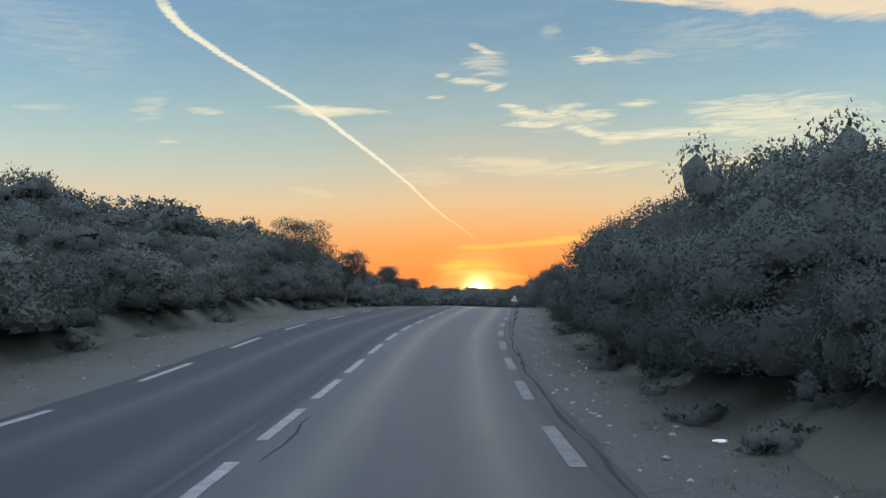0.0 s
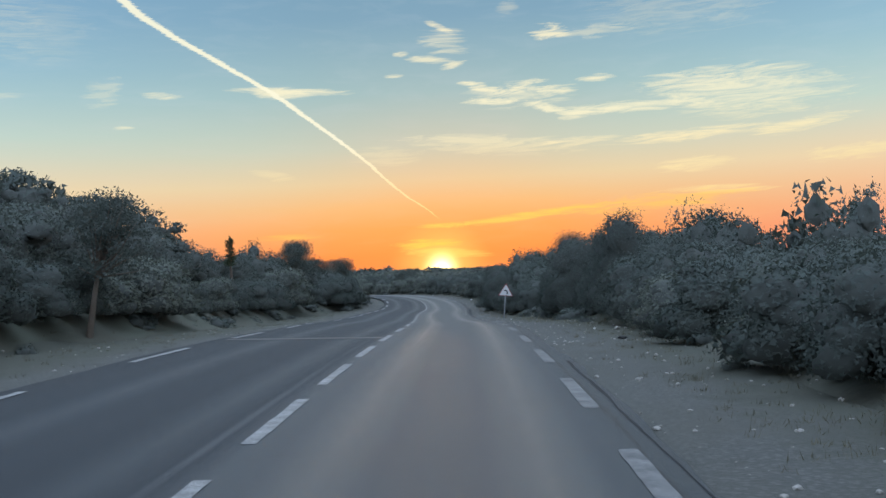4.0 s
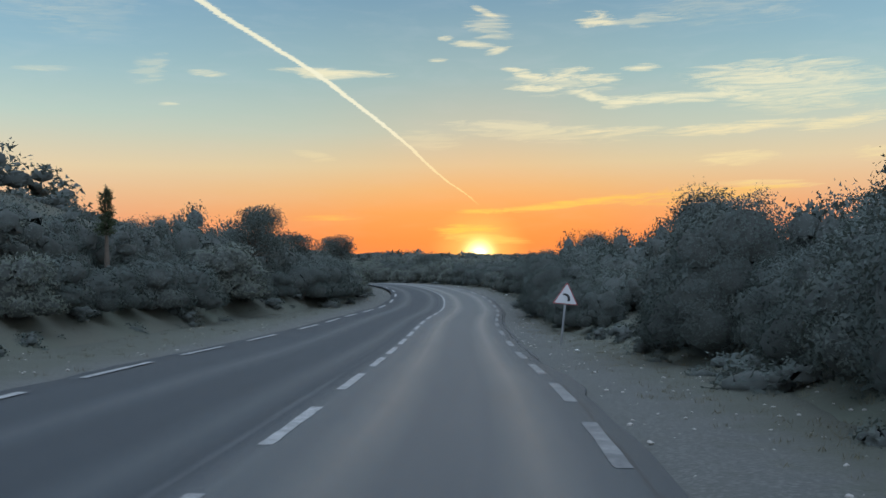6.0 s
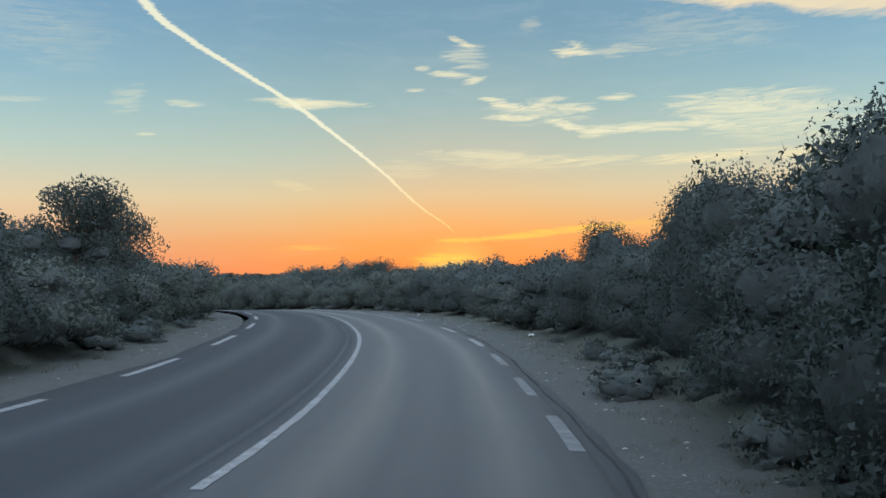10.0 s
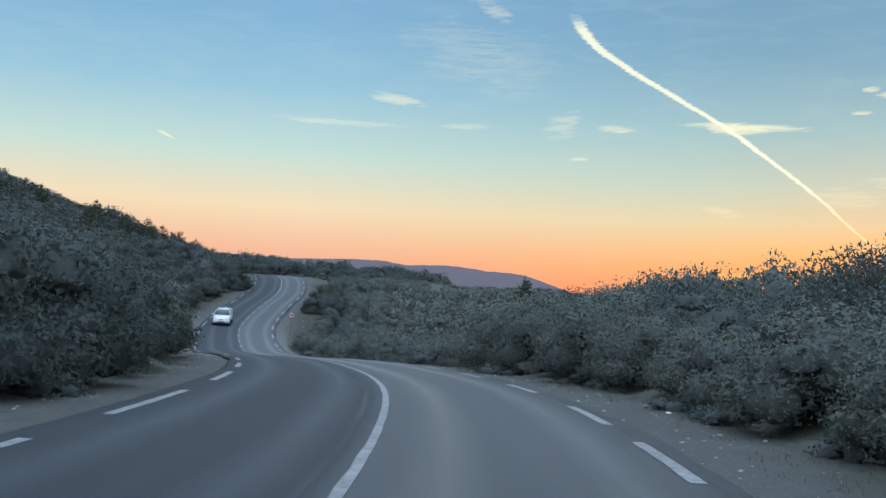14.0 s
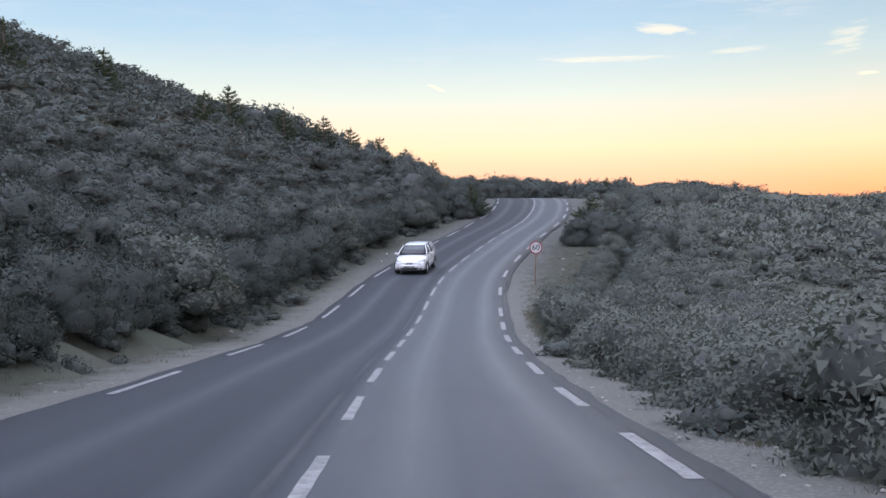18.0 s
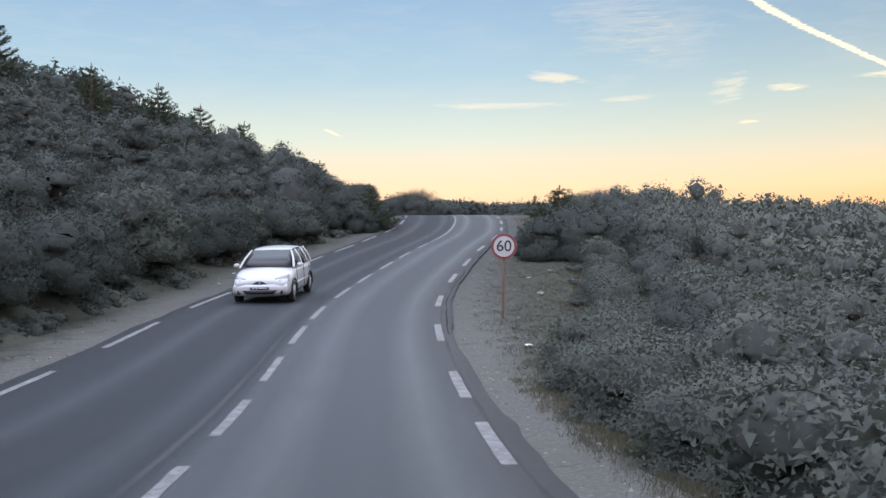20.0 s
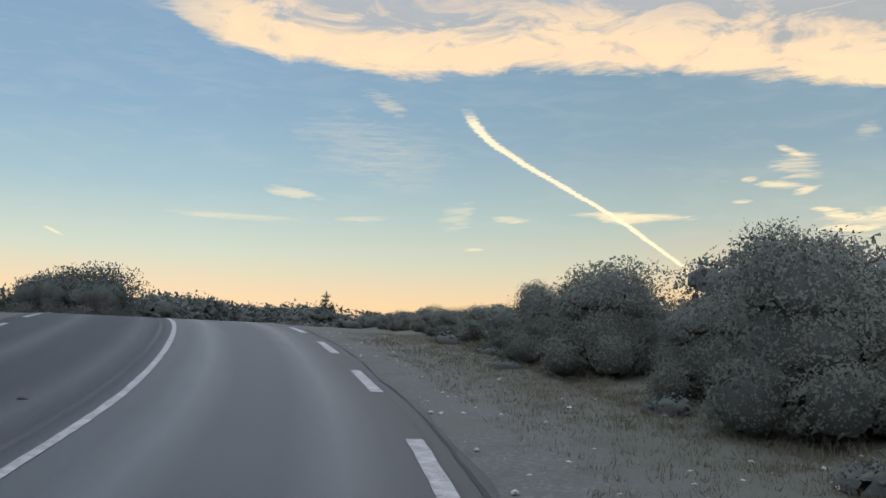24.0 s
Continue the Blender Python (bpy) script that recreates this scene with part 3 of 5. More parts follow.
# ---- ground, one sheet to the horizon ----
def reach(lo, hi, step, far):
    grow = step * 1.35 ** np.arange(1, 60)
    tail = np.cumsum(grow)
    tail = tail[tail < far]
    return np.r_[lo - tail[::-1], np.arange(lo, hi, step), hi + tail]


gx, gy = reach(-135.0, 60.0, 1.6, 3600.0), reach(-24.0, 345.0, 1.6, 3600.0)
GX, GY = np.meshgrid(gx, gy)
gz = ground(GX.ravel(), GY.ravel())
rough = np.array([noise.noise((a * 0.11, b * 0.11, 3.0)) for a, b in zip(GX.ravel(), GY.ravel())])
along, aside = beside(GX.ravel(), GY.ravel())
from_road = np.abs(aside)
gz = gz + rough * np.clip((from_road - 7.0) / 14.0, 0, 1) * 0.9
gz = gz - 0.22 * np.clip((np.where(aside > 0, FOOT_L(along), FOOT_R(along)) + 0.9 - from_road) / 1.2, 0, 1)
gz = gz - np.clip((from_road - 110.0) / 500.0, 0, 1) * 10.0
tagged(new("ground", mesh_of("ground", np.c_[GX.ravel(), GY.ravel(), gz], grid_faces(len(gy), len(gx)), SOIL)), "dry stony scrubland soil rolling on both sides of the road", "ground", kind="structure")


# ---- road ----
def strip(offs, s, lift):
    pts = [on_road(a, o, lift) for a in s for o in offs]
    return pts, grid_faces(len(s), len(offs))


road_s = S[::2]
offs = [-PAVED_R, -2.4, -1.6, -0.8, 0, 0.9, 1.8, 2.7, PAVED_L]
pts, uv = [], []
for k, a in enumerate(road_s):
    for o in offs:
        if o == -PAVED_R:
            o += 0.10 * noise.noise((a * 0.9, 1, 0)) + 0.14 * noise.noise((a * 0.21, 5, 0))
        elif o == PAVED_L:
            o = float(LEFT_EDGE(a)) + 0.30 + 0.08 * noise.noise((a * 0.9, 9, 0)) + 0.12 * noise.noise((a * 0.21, 7, 0))
        pts.append(on_road(a, o))
        uv.append((o, a))
road = tagged(new("road", mesh_of("road", pts, grid_faces(len(road_s), len(offs))[:, ::-1], ASPHALT, uv=uv)), "two-lane grey asphalt road with worn white dashed markings", "road", kind="structure")
thick = road.modifiers.new("depth", "SOLIDIFY")
thick.thickness, thick.offset = 0.06, -1.0


def dash(s0, s1, off, wide, name="lane_dash", mat=None):
    """A painted mark with ragged ends and edges; off may follow the road."""
    n = max(3, int((s1 - s0) / 0.3) + 1)
    ss = np.linspace(s0, s1, n)
    at = off if callable(off) else (lambda a: off)
    wob = lambda a, k: 0.012 * noise.noise((a * 2.3, k, 3.0)) + 0.008 * noise.noise((a * 7.0, k, 5.0))
    pts = [on_road(a, float(at(a)) + o + wob(a, o * 9), 0.005) for a in ss for o in (-wide / 2, wide / 2)]
    ob = new(name, mesh_of(name, pts, grid_faces(n, 2)[:, ::-1], mat or PAINT))
    ob.parent = road
    return ob


FAR_ENDS = (((0, 7.96), (1, 11.6), (2, 15.1), (3, 18.6), (5, 26.0), (6, 29.8), (7, 33.5), (13, 55.5), (14, 59.5), (17, 72.3), (18, 76.3), (21, 87.45), (22, 91.2), (23, 94.8), (24, 98.9), (25, 102.6)),
            ((0, 185.5), (1, 190.3), (2, 194.8), (3, 199.0), (8, 219.0), (9, 222.6), (10, 226.9), (11, 230.6), (12, 234.6), (13, 238.6), (14, 243.1)))
for ends in FAR_ENDS:
    ks, es = zip(*ends)
    for k in range(-1 if es[0] < 10 else 0, ks[-1] + 1):
        e = float(np.interp(k, ks, es)) + min(k, 0) * 3.65
        dash((e - 2.45) * SCALE, e * SCALE, 0, 0.13)
for a, b in ((103.6, 182.6), (243.9, 300.0)):
    for s0 in np.arange(a, b, 12.0):
        dash(s0 * SCALE, min(s0 + 12.0, b) * SCALE, 0, 0.10, "centre_line")
BEAT = ([0, 1, 5, 6, 7, 11, 12, 16, 17, 19, 20, 25, 26, 27, 30, 31, 36, 37, 39, 41, 44, 45, 47, 48, 50, 51, 60],
        [7.7, 12.5, 29.4, 33.7, 38.5, 56, 60.9, 77.5, 82.3, 93.1, 97.1, 118.9, 123.8, 129.7, 144.6, 148.6, 174.4, 179.7, 189.2, 198.6, 211.1, 217.0, 228.4, 233.3, 244.8, 250.4, 295])
for k in range(-2, 60):
    s0 = float(np.interp(k, *BEAT)) + min(k, 0) * 4.8
    dash(s0 * SCALE, (s0 + 2.4) * SCALE, -RIGHT_EDGE, 0.16, "edge_dash", FADED if s0 < 118 else PAINT)
for s0 in (2.0, 8.5, 14.8, 21.0, 27.1, 33.2, 39.7, 46.2, 52.7, 59.0, 65.6, 70.4, 75.2, 80.4, 86.4, 91.0, 95.5, 100.1, 105.2, 111.0, 117.0, 123.0, 129.0, 134.5, 141.0, 146.5, 152.5, 159.0, 166.0, 173.8, 182.0, 190.5, 197.5, 203.7, 210.0, 216.0, 222.0,
           227.7, 233.4, 239.0, 244.3, 250.0, 256.0, 262.0, 268.0, 274.0, 280.0):
    dash(s0 * SCALE, (s0 + (3.0 if s0 < 130 else 3.5)) * SCALE, LEFT_EDGE, 0.13, "edge_dash")
CRACK = plain("open crack", (0.008, 0.008, 0.009), 0.95, 0, 0.3, 12.0)


def crack(s0, s1, off, wide, wander):
    """An open ragged crack in the asphalt."""
    ss = np.arange(s0 * SCALE, s1 * SCALE, 0.25)
    pts = []
    for a in ss:
        o = off + wander * noise.noise((a * 0.35, off, 1.0)) + 0.25 * wander * noise.noise((a * 1.7, off, 2.0))
        w = wide * max(0.15, 0.75 + 0.9 * noise.noise((a * 0.6, off, 7.0))) * 0.5
        pts += [on_road(a, o - w, 0.004), on_road(a, o + w, 0.004)]
    ob = new("crack", mesh_of("crack", pts, grid_faces(len(ss), 2)[:, ::-1], CRACK))
    ob.parent = road
    return ob


for s0, s1, off in ((-2, 34, -3.25), (36, 52, -3.27), (76, 124, -3.24), (218, 232, -3.22), (236, 262, -3.25)):
    crack(s0, s1, off, 0.045, 0.07)
crack(8.0, 11.0, -0.22, 0.03, 0.16)
crack(88.0, 103.0, 0.34, 0.02, 0.04)


# gravel shoulders
def shoulder(name, sign, inner, foot):
    ss = S[::2]
    cols = 7
    pts, uv = [], []
    for a in ss:
        outer = float(foot(a)) + 0.7 + 0.4 * noise.noise((a * 0.3, sign, 2))
        for k in range(cols):
            o = (inner - 0.25 + (outer - inner + 0.25) * k / (cols - 1)) * sign
            p = on_road(a, o)
            pts.append((p[0], p[1]))
            uv.append((abs(o) - inner, a))
    pts = np.array(pts)
    z = ground(pts[:, 0], pts[:, 1])
    wob = np.array([noise.noise((x * 1.3, y * 1.3, 0)) for x, y in pts])
    k = np.tile(np.arange(cols), len(ss))
    z = z + np.where((k == 0), -0.02, np.where(k == cols - 1, -0.25, 0.03 + 0.035 * wob))
    faces = grid_faces(len(ss), cols)
    if sign > 0:
        faces = faces[:, ::-1]          # face up
    tagged(new(name, mesh_of(name, np.c_[pts, z], faces, GRAVEL, uv=uv)), "dusty gravel shoulder beside the asphalt", "shoulder", kind="structure")


shoulder("shoulder_left", 1, PAVED_L, FOOT_L)
shoulder("shoulder_right", -1, PAVED_R, FOOT_R)


# ---- far mountain ----
def make_mountain():
    dist = 4200.0
    prof_az = [46, 40, 34.7, 30.2, 27.1, 25.2, 24.3, 21.7, 19.6, 17.8, 16.7, 14.8, 12.5, 10]
    prof_el = [1.6, 2.4, 2.86, 2.76, 2.89, 2.86, 2.68, 2.78, 2.55, 2.46, 2.15, 1.5, 0.9, 0.2]
    az = np.linspace(10, 46, 200)
    el = np.interp(az, prof_az[::-1], prof_el[::-1])
    pts = []
    for a, e in zip(az, el):
        e = e + 0.035 * noise.noise((a * 1.7, 0, 0)) + 0.015 * noise.noise((a * 6.0, 3, 0))
        for k, (f, back) in enumerate(((0.0, -260), (0.45, -120), (0.85, -40), (1.0, 0), (0.9, 150), (0.0, 420))):
            d = dist + back + 40 * noise.noise((a * 2.0, k * 3.0, 1))
            h = math.tan(radians(e)) * dist * f - (30 if f == 0 else 0)
            pts.append((-math.sin(radians(a)) * d, math.cos(radians(a)) * d + 130, h))
    # aerial haze is painted in as the ridge's own blue-grey glow
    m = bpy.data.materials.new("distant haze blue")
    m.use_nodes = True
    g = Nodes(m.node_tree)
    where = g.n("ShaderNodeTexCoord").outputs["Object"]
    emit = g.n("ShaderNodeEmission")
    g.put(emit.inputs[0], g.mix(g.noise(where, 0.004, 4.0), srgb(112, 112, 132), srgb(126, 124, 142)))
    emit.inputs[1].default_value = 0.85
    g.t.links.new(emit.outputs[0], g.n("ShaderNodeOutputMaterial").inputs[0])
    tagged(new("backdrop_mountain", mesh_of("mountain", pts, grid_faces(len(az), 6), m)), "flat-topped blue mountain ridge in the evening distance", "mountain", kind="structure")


make_mountain()


# ---- plants ----
def leaves(rng, centre, normal, size, spread=0.9, slim=0.5):
    """Small bent leaf blades round the given places: verts, faces."""
    n = len(centre)
    out = normal + rng.normal(0, spread, (n, 3))
    out /= np.linalg.norm(out, axis=1)[:, None] + 1e-9
    side = np.cross(out, rng.normal(0, 1, (n, 3)))
    side /= np.linalg.norm(side, axis=1)[:, None] + 1e-9
    size = size * rng.uniform(0.6, 1.3, (n, 1))
    tip = centre + out * size
    turn = rng.uniform(-0.3, 0.6, (n, 1)) * out * size
    a, b = centre + side * size * slim * 0.5 + turn, centre - side * size * slim * 0.5
    v = np.stack([a, tip, b], 1).reshape(-1, 3)
    return v, np.arange(3 * n).reshape(n, 3)


def ball(rng, centre, radii, div=2, lump=0.22, jitter=0.0):
    bm = bmesh.new()
    bmesh.ops.create_icosphere(bm, subdivisions=div, radius=1.0)
    v = np.array([p.co[:] for p in bm.verts])
    f = [[q.index for q in p.verts] for p in bm.faces]
    bm.free()
    seed = rng.uniform(0, 50)
    k = np.array([1 + lump * noise.noise((p[0] * 2.2 + seed, p[1] * 2.2, p[2] * 2.2)) + lump * 0.6 * noise.noise((p[0] * 5 + seed, p[1] * 5, p[2] * 5)) for p in v])
    k += rng.normal(0, jitter, len(k)) if jitter else 0
    return v * k[:, None] * radii + centre, np.array(f)


def outside(pos, lobes, own, k=0.9):
    """Marks the places that no other lobe swallows."""
    keep = np.ones(len(pos), bool)
    for j, (c, r) in enumerate(lobes):
        if j != own:
            keep &= (((pos - np.array(c)) / (np.array(r) * k)) ** 2).sum(1) > 1
    return keep & (pos[:, 2] > 0.02)


def coat(rng, pos, face, size, slim, loose=0.9):
    """Small leaves that face outwards, more or less: corners, triangles, and the soft normals of the mass."""
    n = len(pos)
    flat = face + rng.normal(0, loose, (n, 3))
    flat /= np.linalg.norm(flat, axis=1)[:, None] + 1e-9
    axis = np.cross(flat, rng.normal(0, 1, (n, 3)))
    axis /= np.linalg.norm(axis, axis=1)[:, None] + 1e-9
    side = np.cross(flat, axis)
    size = size * rng.uniform(0.55, 1.35, (n, 1))
    a, b, c = pos + side * size * slim * 0.5, pos + axis * size, pos - side * size * slim * 0.5
    turned = ((np.cross(b - a, c - a) * face).sum(1) < 0)[:, None]
    a, c = np.where(turned, c, a), np.where(turned, a, c)
    soft = face + flat * np.sign((flat * face).sum(1))[:, None] * 0.32
    soft /= np.linalg.norm(soft, axis=1)[:, None] + 1e-9
    return np.stack([a, b, c], 1).reshape(-1, 3), np.arange(3 * n).reshape(n, 3), np.repeat(soft, 3, axis=0)


def foliage(rng, lobes, count, size, core=0.66, div=2, slim=0.7, twigs=0):
    """Overlapping lobes full of leaves: a lumpy inner mass, a thick coat of leaves and a few thin shoots."""
    vs, fs, ns, ms, base = [], [], [], [], 0

    def add(v, f, n, inner=0):
        nonlocal base
        vs.append(v), fs.append(f + base), ns.append(n), ms.append(np.full(len(f), inner, np.int32))
        base += len(v)

    area = np.array([l[1][0] * l[1][2] for l in lobes])
    share = (count * area / area.sum()).astype(int)
    mid = np.mean([l[0] for l in lobes], axis=0) * (1, 1, 0.6)
    span = np.max([np.array(l[1]) + np.abs(np.array(l[0]) - mid) for l in lobes], axis=0)

    def facing(pos, c, r):
        own, whole = (pos - c) / r ** 2, (pos - mid) / span ** 2
        own /= np.linalg.norm(own, axis=1)[:, None] + 1e-9
        whole /= np.linalg.norm(whole, axis=1)[:, None] + 1e-9
        out = 0.35 * own + 0.75 * whole
        return out / (np.linalg.norm(out, axis=1)[:, None] + 1e-9)

    for own, ((c, r), n) in enumerate(zip(lobes, share)):
        c, r = np.array(c), np.array(r)
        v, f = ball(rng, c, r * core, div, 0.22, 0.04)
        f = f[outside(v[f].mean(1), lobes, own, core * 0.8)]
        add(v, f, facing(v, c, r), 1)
        d = rng.normal(0, 1, (n, 3))
        d[:, 2] = np.where(d[:, 2] < -0.9, -d[:, 2], d[:, 2])
        d /= np.linalg.norm(d, axis=1)[:, None]
        clump = 1 + np.array([0.30 * noise.noise((p[0] * 2.6 + c[0] * 9, p[1] * 2.6 + c[1] * 9, p[2] * 2.6)) + 0.20 * noise.noise((p[0] * 8 + c[0], p[1] * 8 + c[1], p[2] * 8)) for p in d])
        deep = rng.random(n) < 0.35             # older, broader leaves lie deeper
        pos = c + d * r * (clump * np.where(deep, 0.70 + 0.18 * rng.random(n), 1.07 - 0.24 * rng.random(n) ** 1.3))[:, None]
        keep = outside(pos, lobes, own, 0.84)
        pos, big = pos[keep], np.where(deep[keep], 1.75, 1.0)[:, None]
        add(*coat(rng, pos, facing(pos, c, r), size * big, slim))
        for q in range(int(twigs * n / count)):
            d = rng.normal(0, 1, 3)
            d[2] = abs(d[2]) + 0.5
            d /= np.linalg.norm(d)
            t = np.linspace(0, 1, 12)[:, None]
            pos = c + d * r * 0.98 + (d * 0.6 + (0, 0, 0.7)) * rng.uniform(0.05, 0.24) * t + rng.normal(0, 0.008, (12, 3))
            if outside(pos[-1:], lobes, own, 1.0)[0]:
                add(*coat(rng, pos, facing(pos, c, r), size * 0.6, slim, 1.4))
    return np.vstack(vs), np.vstack(fs), np.vstack(ns), np.concatenate(ms)


def leafy(name, v, f, n, inner, mat):
    """A mesh of triangles that is shaded as one soft mass."""
    me = bpy.data.meshes.new(name)
    me.vertices.add(len(v)), me.loops.add(f.size), me.polygons.add(len(f))
    me.vertices.foreach_set("co", np.ascontiguousarray(v, np.float32).ravel())
    me.loops.foreach_set("vertex_index", f.ravel().astype(np.int32))
    me.polygons.foreach_set("loop_start", np.arange(0, f.size, 3, dtype=np.int32))
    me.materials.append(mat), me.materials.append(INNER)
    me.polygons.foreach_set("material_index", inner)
    me.update(calc_edges=True)
    me.attributes.new("custom_normal", "FLOAT_VECTOR", "POINT").data.foreach_set("vector", np.ascontiguousarray(n, np.float32).ravel())
    return me


def crown_mesh(name, rng, lobes, count, size, mat, twigs=0):
    return leafy(name, *foliage(rng, lobes, count, size, twigs=twigs), mat)


def limb(points, radii, sides=6):
    """A tapered tube along a line: verts, faces."""
    pts = np.array(points, float)
    v, f = [], []
    for i, (p, r) in enumerate(zip(pts, radii)):
        t = pts[min(i + 1, len(pts) - 1)] - pts[max(i - 1, 0)]
        t /= np.linalg.norm(t) + 1e-9
        a = np.cross(t, (0.31, 0.77, 0.55))
        a /= np.linalg.norm(a) + 1e-9
        b = np.cross(t, a)
        for k in range(sides):
            w = 2 * math.pi * k / sides
            v.append(p + r * (math.cos(w) * a + math.sin(w) * b))
    for i in range(len(pts) - 1):
        for k in range(sides):
            m = (k + 1) % sides
            f.append((i * sides + k, i * sides + m, (i + 1) * sides + m, (i + 1) * sides + k))
    f.append(tuple(range((len(pts) - 1) * sides, len(pts) * sides)))
    return v, f


def joined(parts):
    vs, fs, base = [], [], 0
    for v, f in parts:
        vs += [tuple(p) for p in v]
        fs += [tuple(i + base for i in q) for q in f]
        base += len(v)
    return vs, fs


def lobed(rng, wide, high, n):
    """Places and sizes of the lobes of a shrub that stands on z = 0."""
    out = [((rng.uniform(-0.06, 0.06) * wide, rng.uniform(-0.06, 0.06) * wide, high * 0.44), (wide * 0.37, wide * 0.37, high * 0.47))]
    for k in range(n):
        a = 2 * math.pi * (k * 0.618 + rng.uniform(-0.08, 0.08))
        r = wide * rng.uniform(0.16, 0.33)
        w = wide * rng.uniform(0.14, 0.24)
        z = high * rng.uniform(0.25, 0.80) * (1.18 - 0.95 * r / wide)
        out.append(((math.cos(a) * r, math.sin(a) * r, z), (w * rng.uniform(0.85, 1.2), w * rng.uniform(0.85, 1.2), min(w * rng.uniform(0.7, 1.0), high * 0.3))))
    m = max(2, n // 2)
    for k in range(m):                           # skirts that reach the ground
        a = 2 * math.pi * (k + rng.uniform(-0.3, 0.3)) / m
        out.append(((math.cos(a) * wide * 0.34, math.sin(a) * wide * 0.34, high * 0.15), (wide * 0.20, wide * 0.20, high * 0.23)))
    return out


def empty(name, m=None):
    ob = new(name)
    ob.empty_display_size = 0.2
    if m is not None:
        ob.matrix_basis = m
    return ob


def child(name, mesh, parent, label=""):
    ob = new(name, mesh)
    ob.parent = parent
    return tagged(ob, label)


def make_shrub(seed, wide, high, mat, count=9500, size=0.062, twigs=60):
    rng = np.random.default_rng(seed)
    root = empty("shrub")
    child("crown", crown_mesh("crown", rng, lobed(rng, wide, high, 13), count, size, mat, twigs=twigs), root)
    stems = []
    for k in range(4):
        a = rng.uniform(0, 6.28)
        q = np.array((math.cos(a), math.sin(a), 0)) * wide * 0.22
        stems.append(limb([(0, 0, -0.25), q * 0.35 + (0, 0, high * 0.22), q + (0, 0, high * 0.5)], (0.05, 0.035, 0.015), 5))
    v, f = joined(stems)
    child("stem", mesh_of("stem", v, f, BARK), root)
    return root


SHRUBS = [make_shrub(11, 2.6, 2.0, LEAF, 15000, 0.062), make_shrub(12, 3.2, 2.2, LEAF, 17000, 0.064), make_shrub(13, 2.2, 1.6, LEAF, 12000, 0.056), make_shrub(14, 2.8, 2.4, LEAF, 16000, 0.062),
          make_shrub(15, 1.9, 1.2, LEAF_PALE, 11000, 0.050, 30), make_shrub(16, 2.3, 1.5, LEAF_PALE, 12000, 0.052, 40), make_shrub(17, 3.4, 2.6, LEAF, 20000, 0.064, 60)]
BASE_H = [2.0, 2.2, 1.6, 2.4, 1.2, 1.5, 2.6, 2.3, 2.6, 2.2, 2.6]
SHRUBS += [make_shrub(18, 3.0, 2.3, LEAF, 40000, 0.042, 120), make_shrub(19, 3.2, 2.6, LEAF, 44000, 0.042, 120), make_shrub(20, 2.8, 2.2, LEAF_PALE, 19000, 0.056, 60), make_shrub(21, 3.2, 2.6, LEAF_PALE, 44000, 0.042, 130)]     # fine-leaved ones for where the road passes close by
SIDE_LABEL = {True: "dense dark green evergreen shrub on the roadside bank", False: "grey-green rounded scrub bush beside the shoulder"}
for ob in SHRUBS:
    ob.matrix_basis = pose(0, -60, -400)


def plant(kind, s, off, high, turn, spin=1.0):
    """A copy of a shrub on the ground, scaled to a height."""
    p = at_ground(s, off)
    k = high / BASE_H[kind]
    ob = copy_thing(SHRUBS[kind], Matrix.Translation(p - Vector((0, 0, 0.08))) @ Matrix.Rotation(turn, 4, "Z"))
    ob.scale = (k * spin, k * spin, k)
    return tagged(ob, SIDE_LABEL[kind not in (4, 5, 9, 10)], "shrub", "roadside shrubs")


rng = np.random.default_rng(21)
# height of the scrub itself along each side
HIGH_L = steps_of([(0, 2.3), (17, 2.4), (24, 1.9), (40, 2.0), (50, 2.3), (58, 2.2), (90, 2.1), (105, 2.6), (118, 2.1), (140, 2.3), (148, 2.6), (155, 2.4), (162, 1.7), (200, 1.6), (244, 1.6), (248, 2.3), (254, 2.3), (262, 1.5), (300, 1.4)])
HIGH_R = steps_of([(0, 2.3), (12, 2.4), (16, 2.5), (20, 2.9), (24.5, 3.1), (27.5, 2.2), (31, 1.8), (38, 1.7), (50, 1.5), (60, 1.6), (62, 2.1), (65, 3.0), (69, 3.4), (72, 3.3), (75, 3.1), (78, 2.9), (80.5, 2.4), (83, 1.8), (95, 1.8), (98, 2.2), (102, 3.0), (113, 3.6), (119, 3.2), (123, 1.8), (140, 1.9), (155, 2.0), (159, 2.7), (166, 2.6), (172, 2.0), (200, 2.0), (218, 1.6), (230, 1.5), (233, 2.2), (236, 2.6), (239, 2.2), (243, 2.1), (246, 2.1), (249, 2.35), (252, 2.3), (255, 1.8), (257.5, 1.1), (260, 0.9), (300, 0.8)])
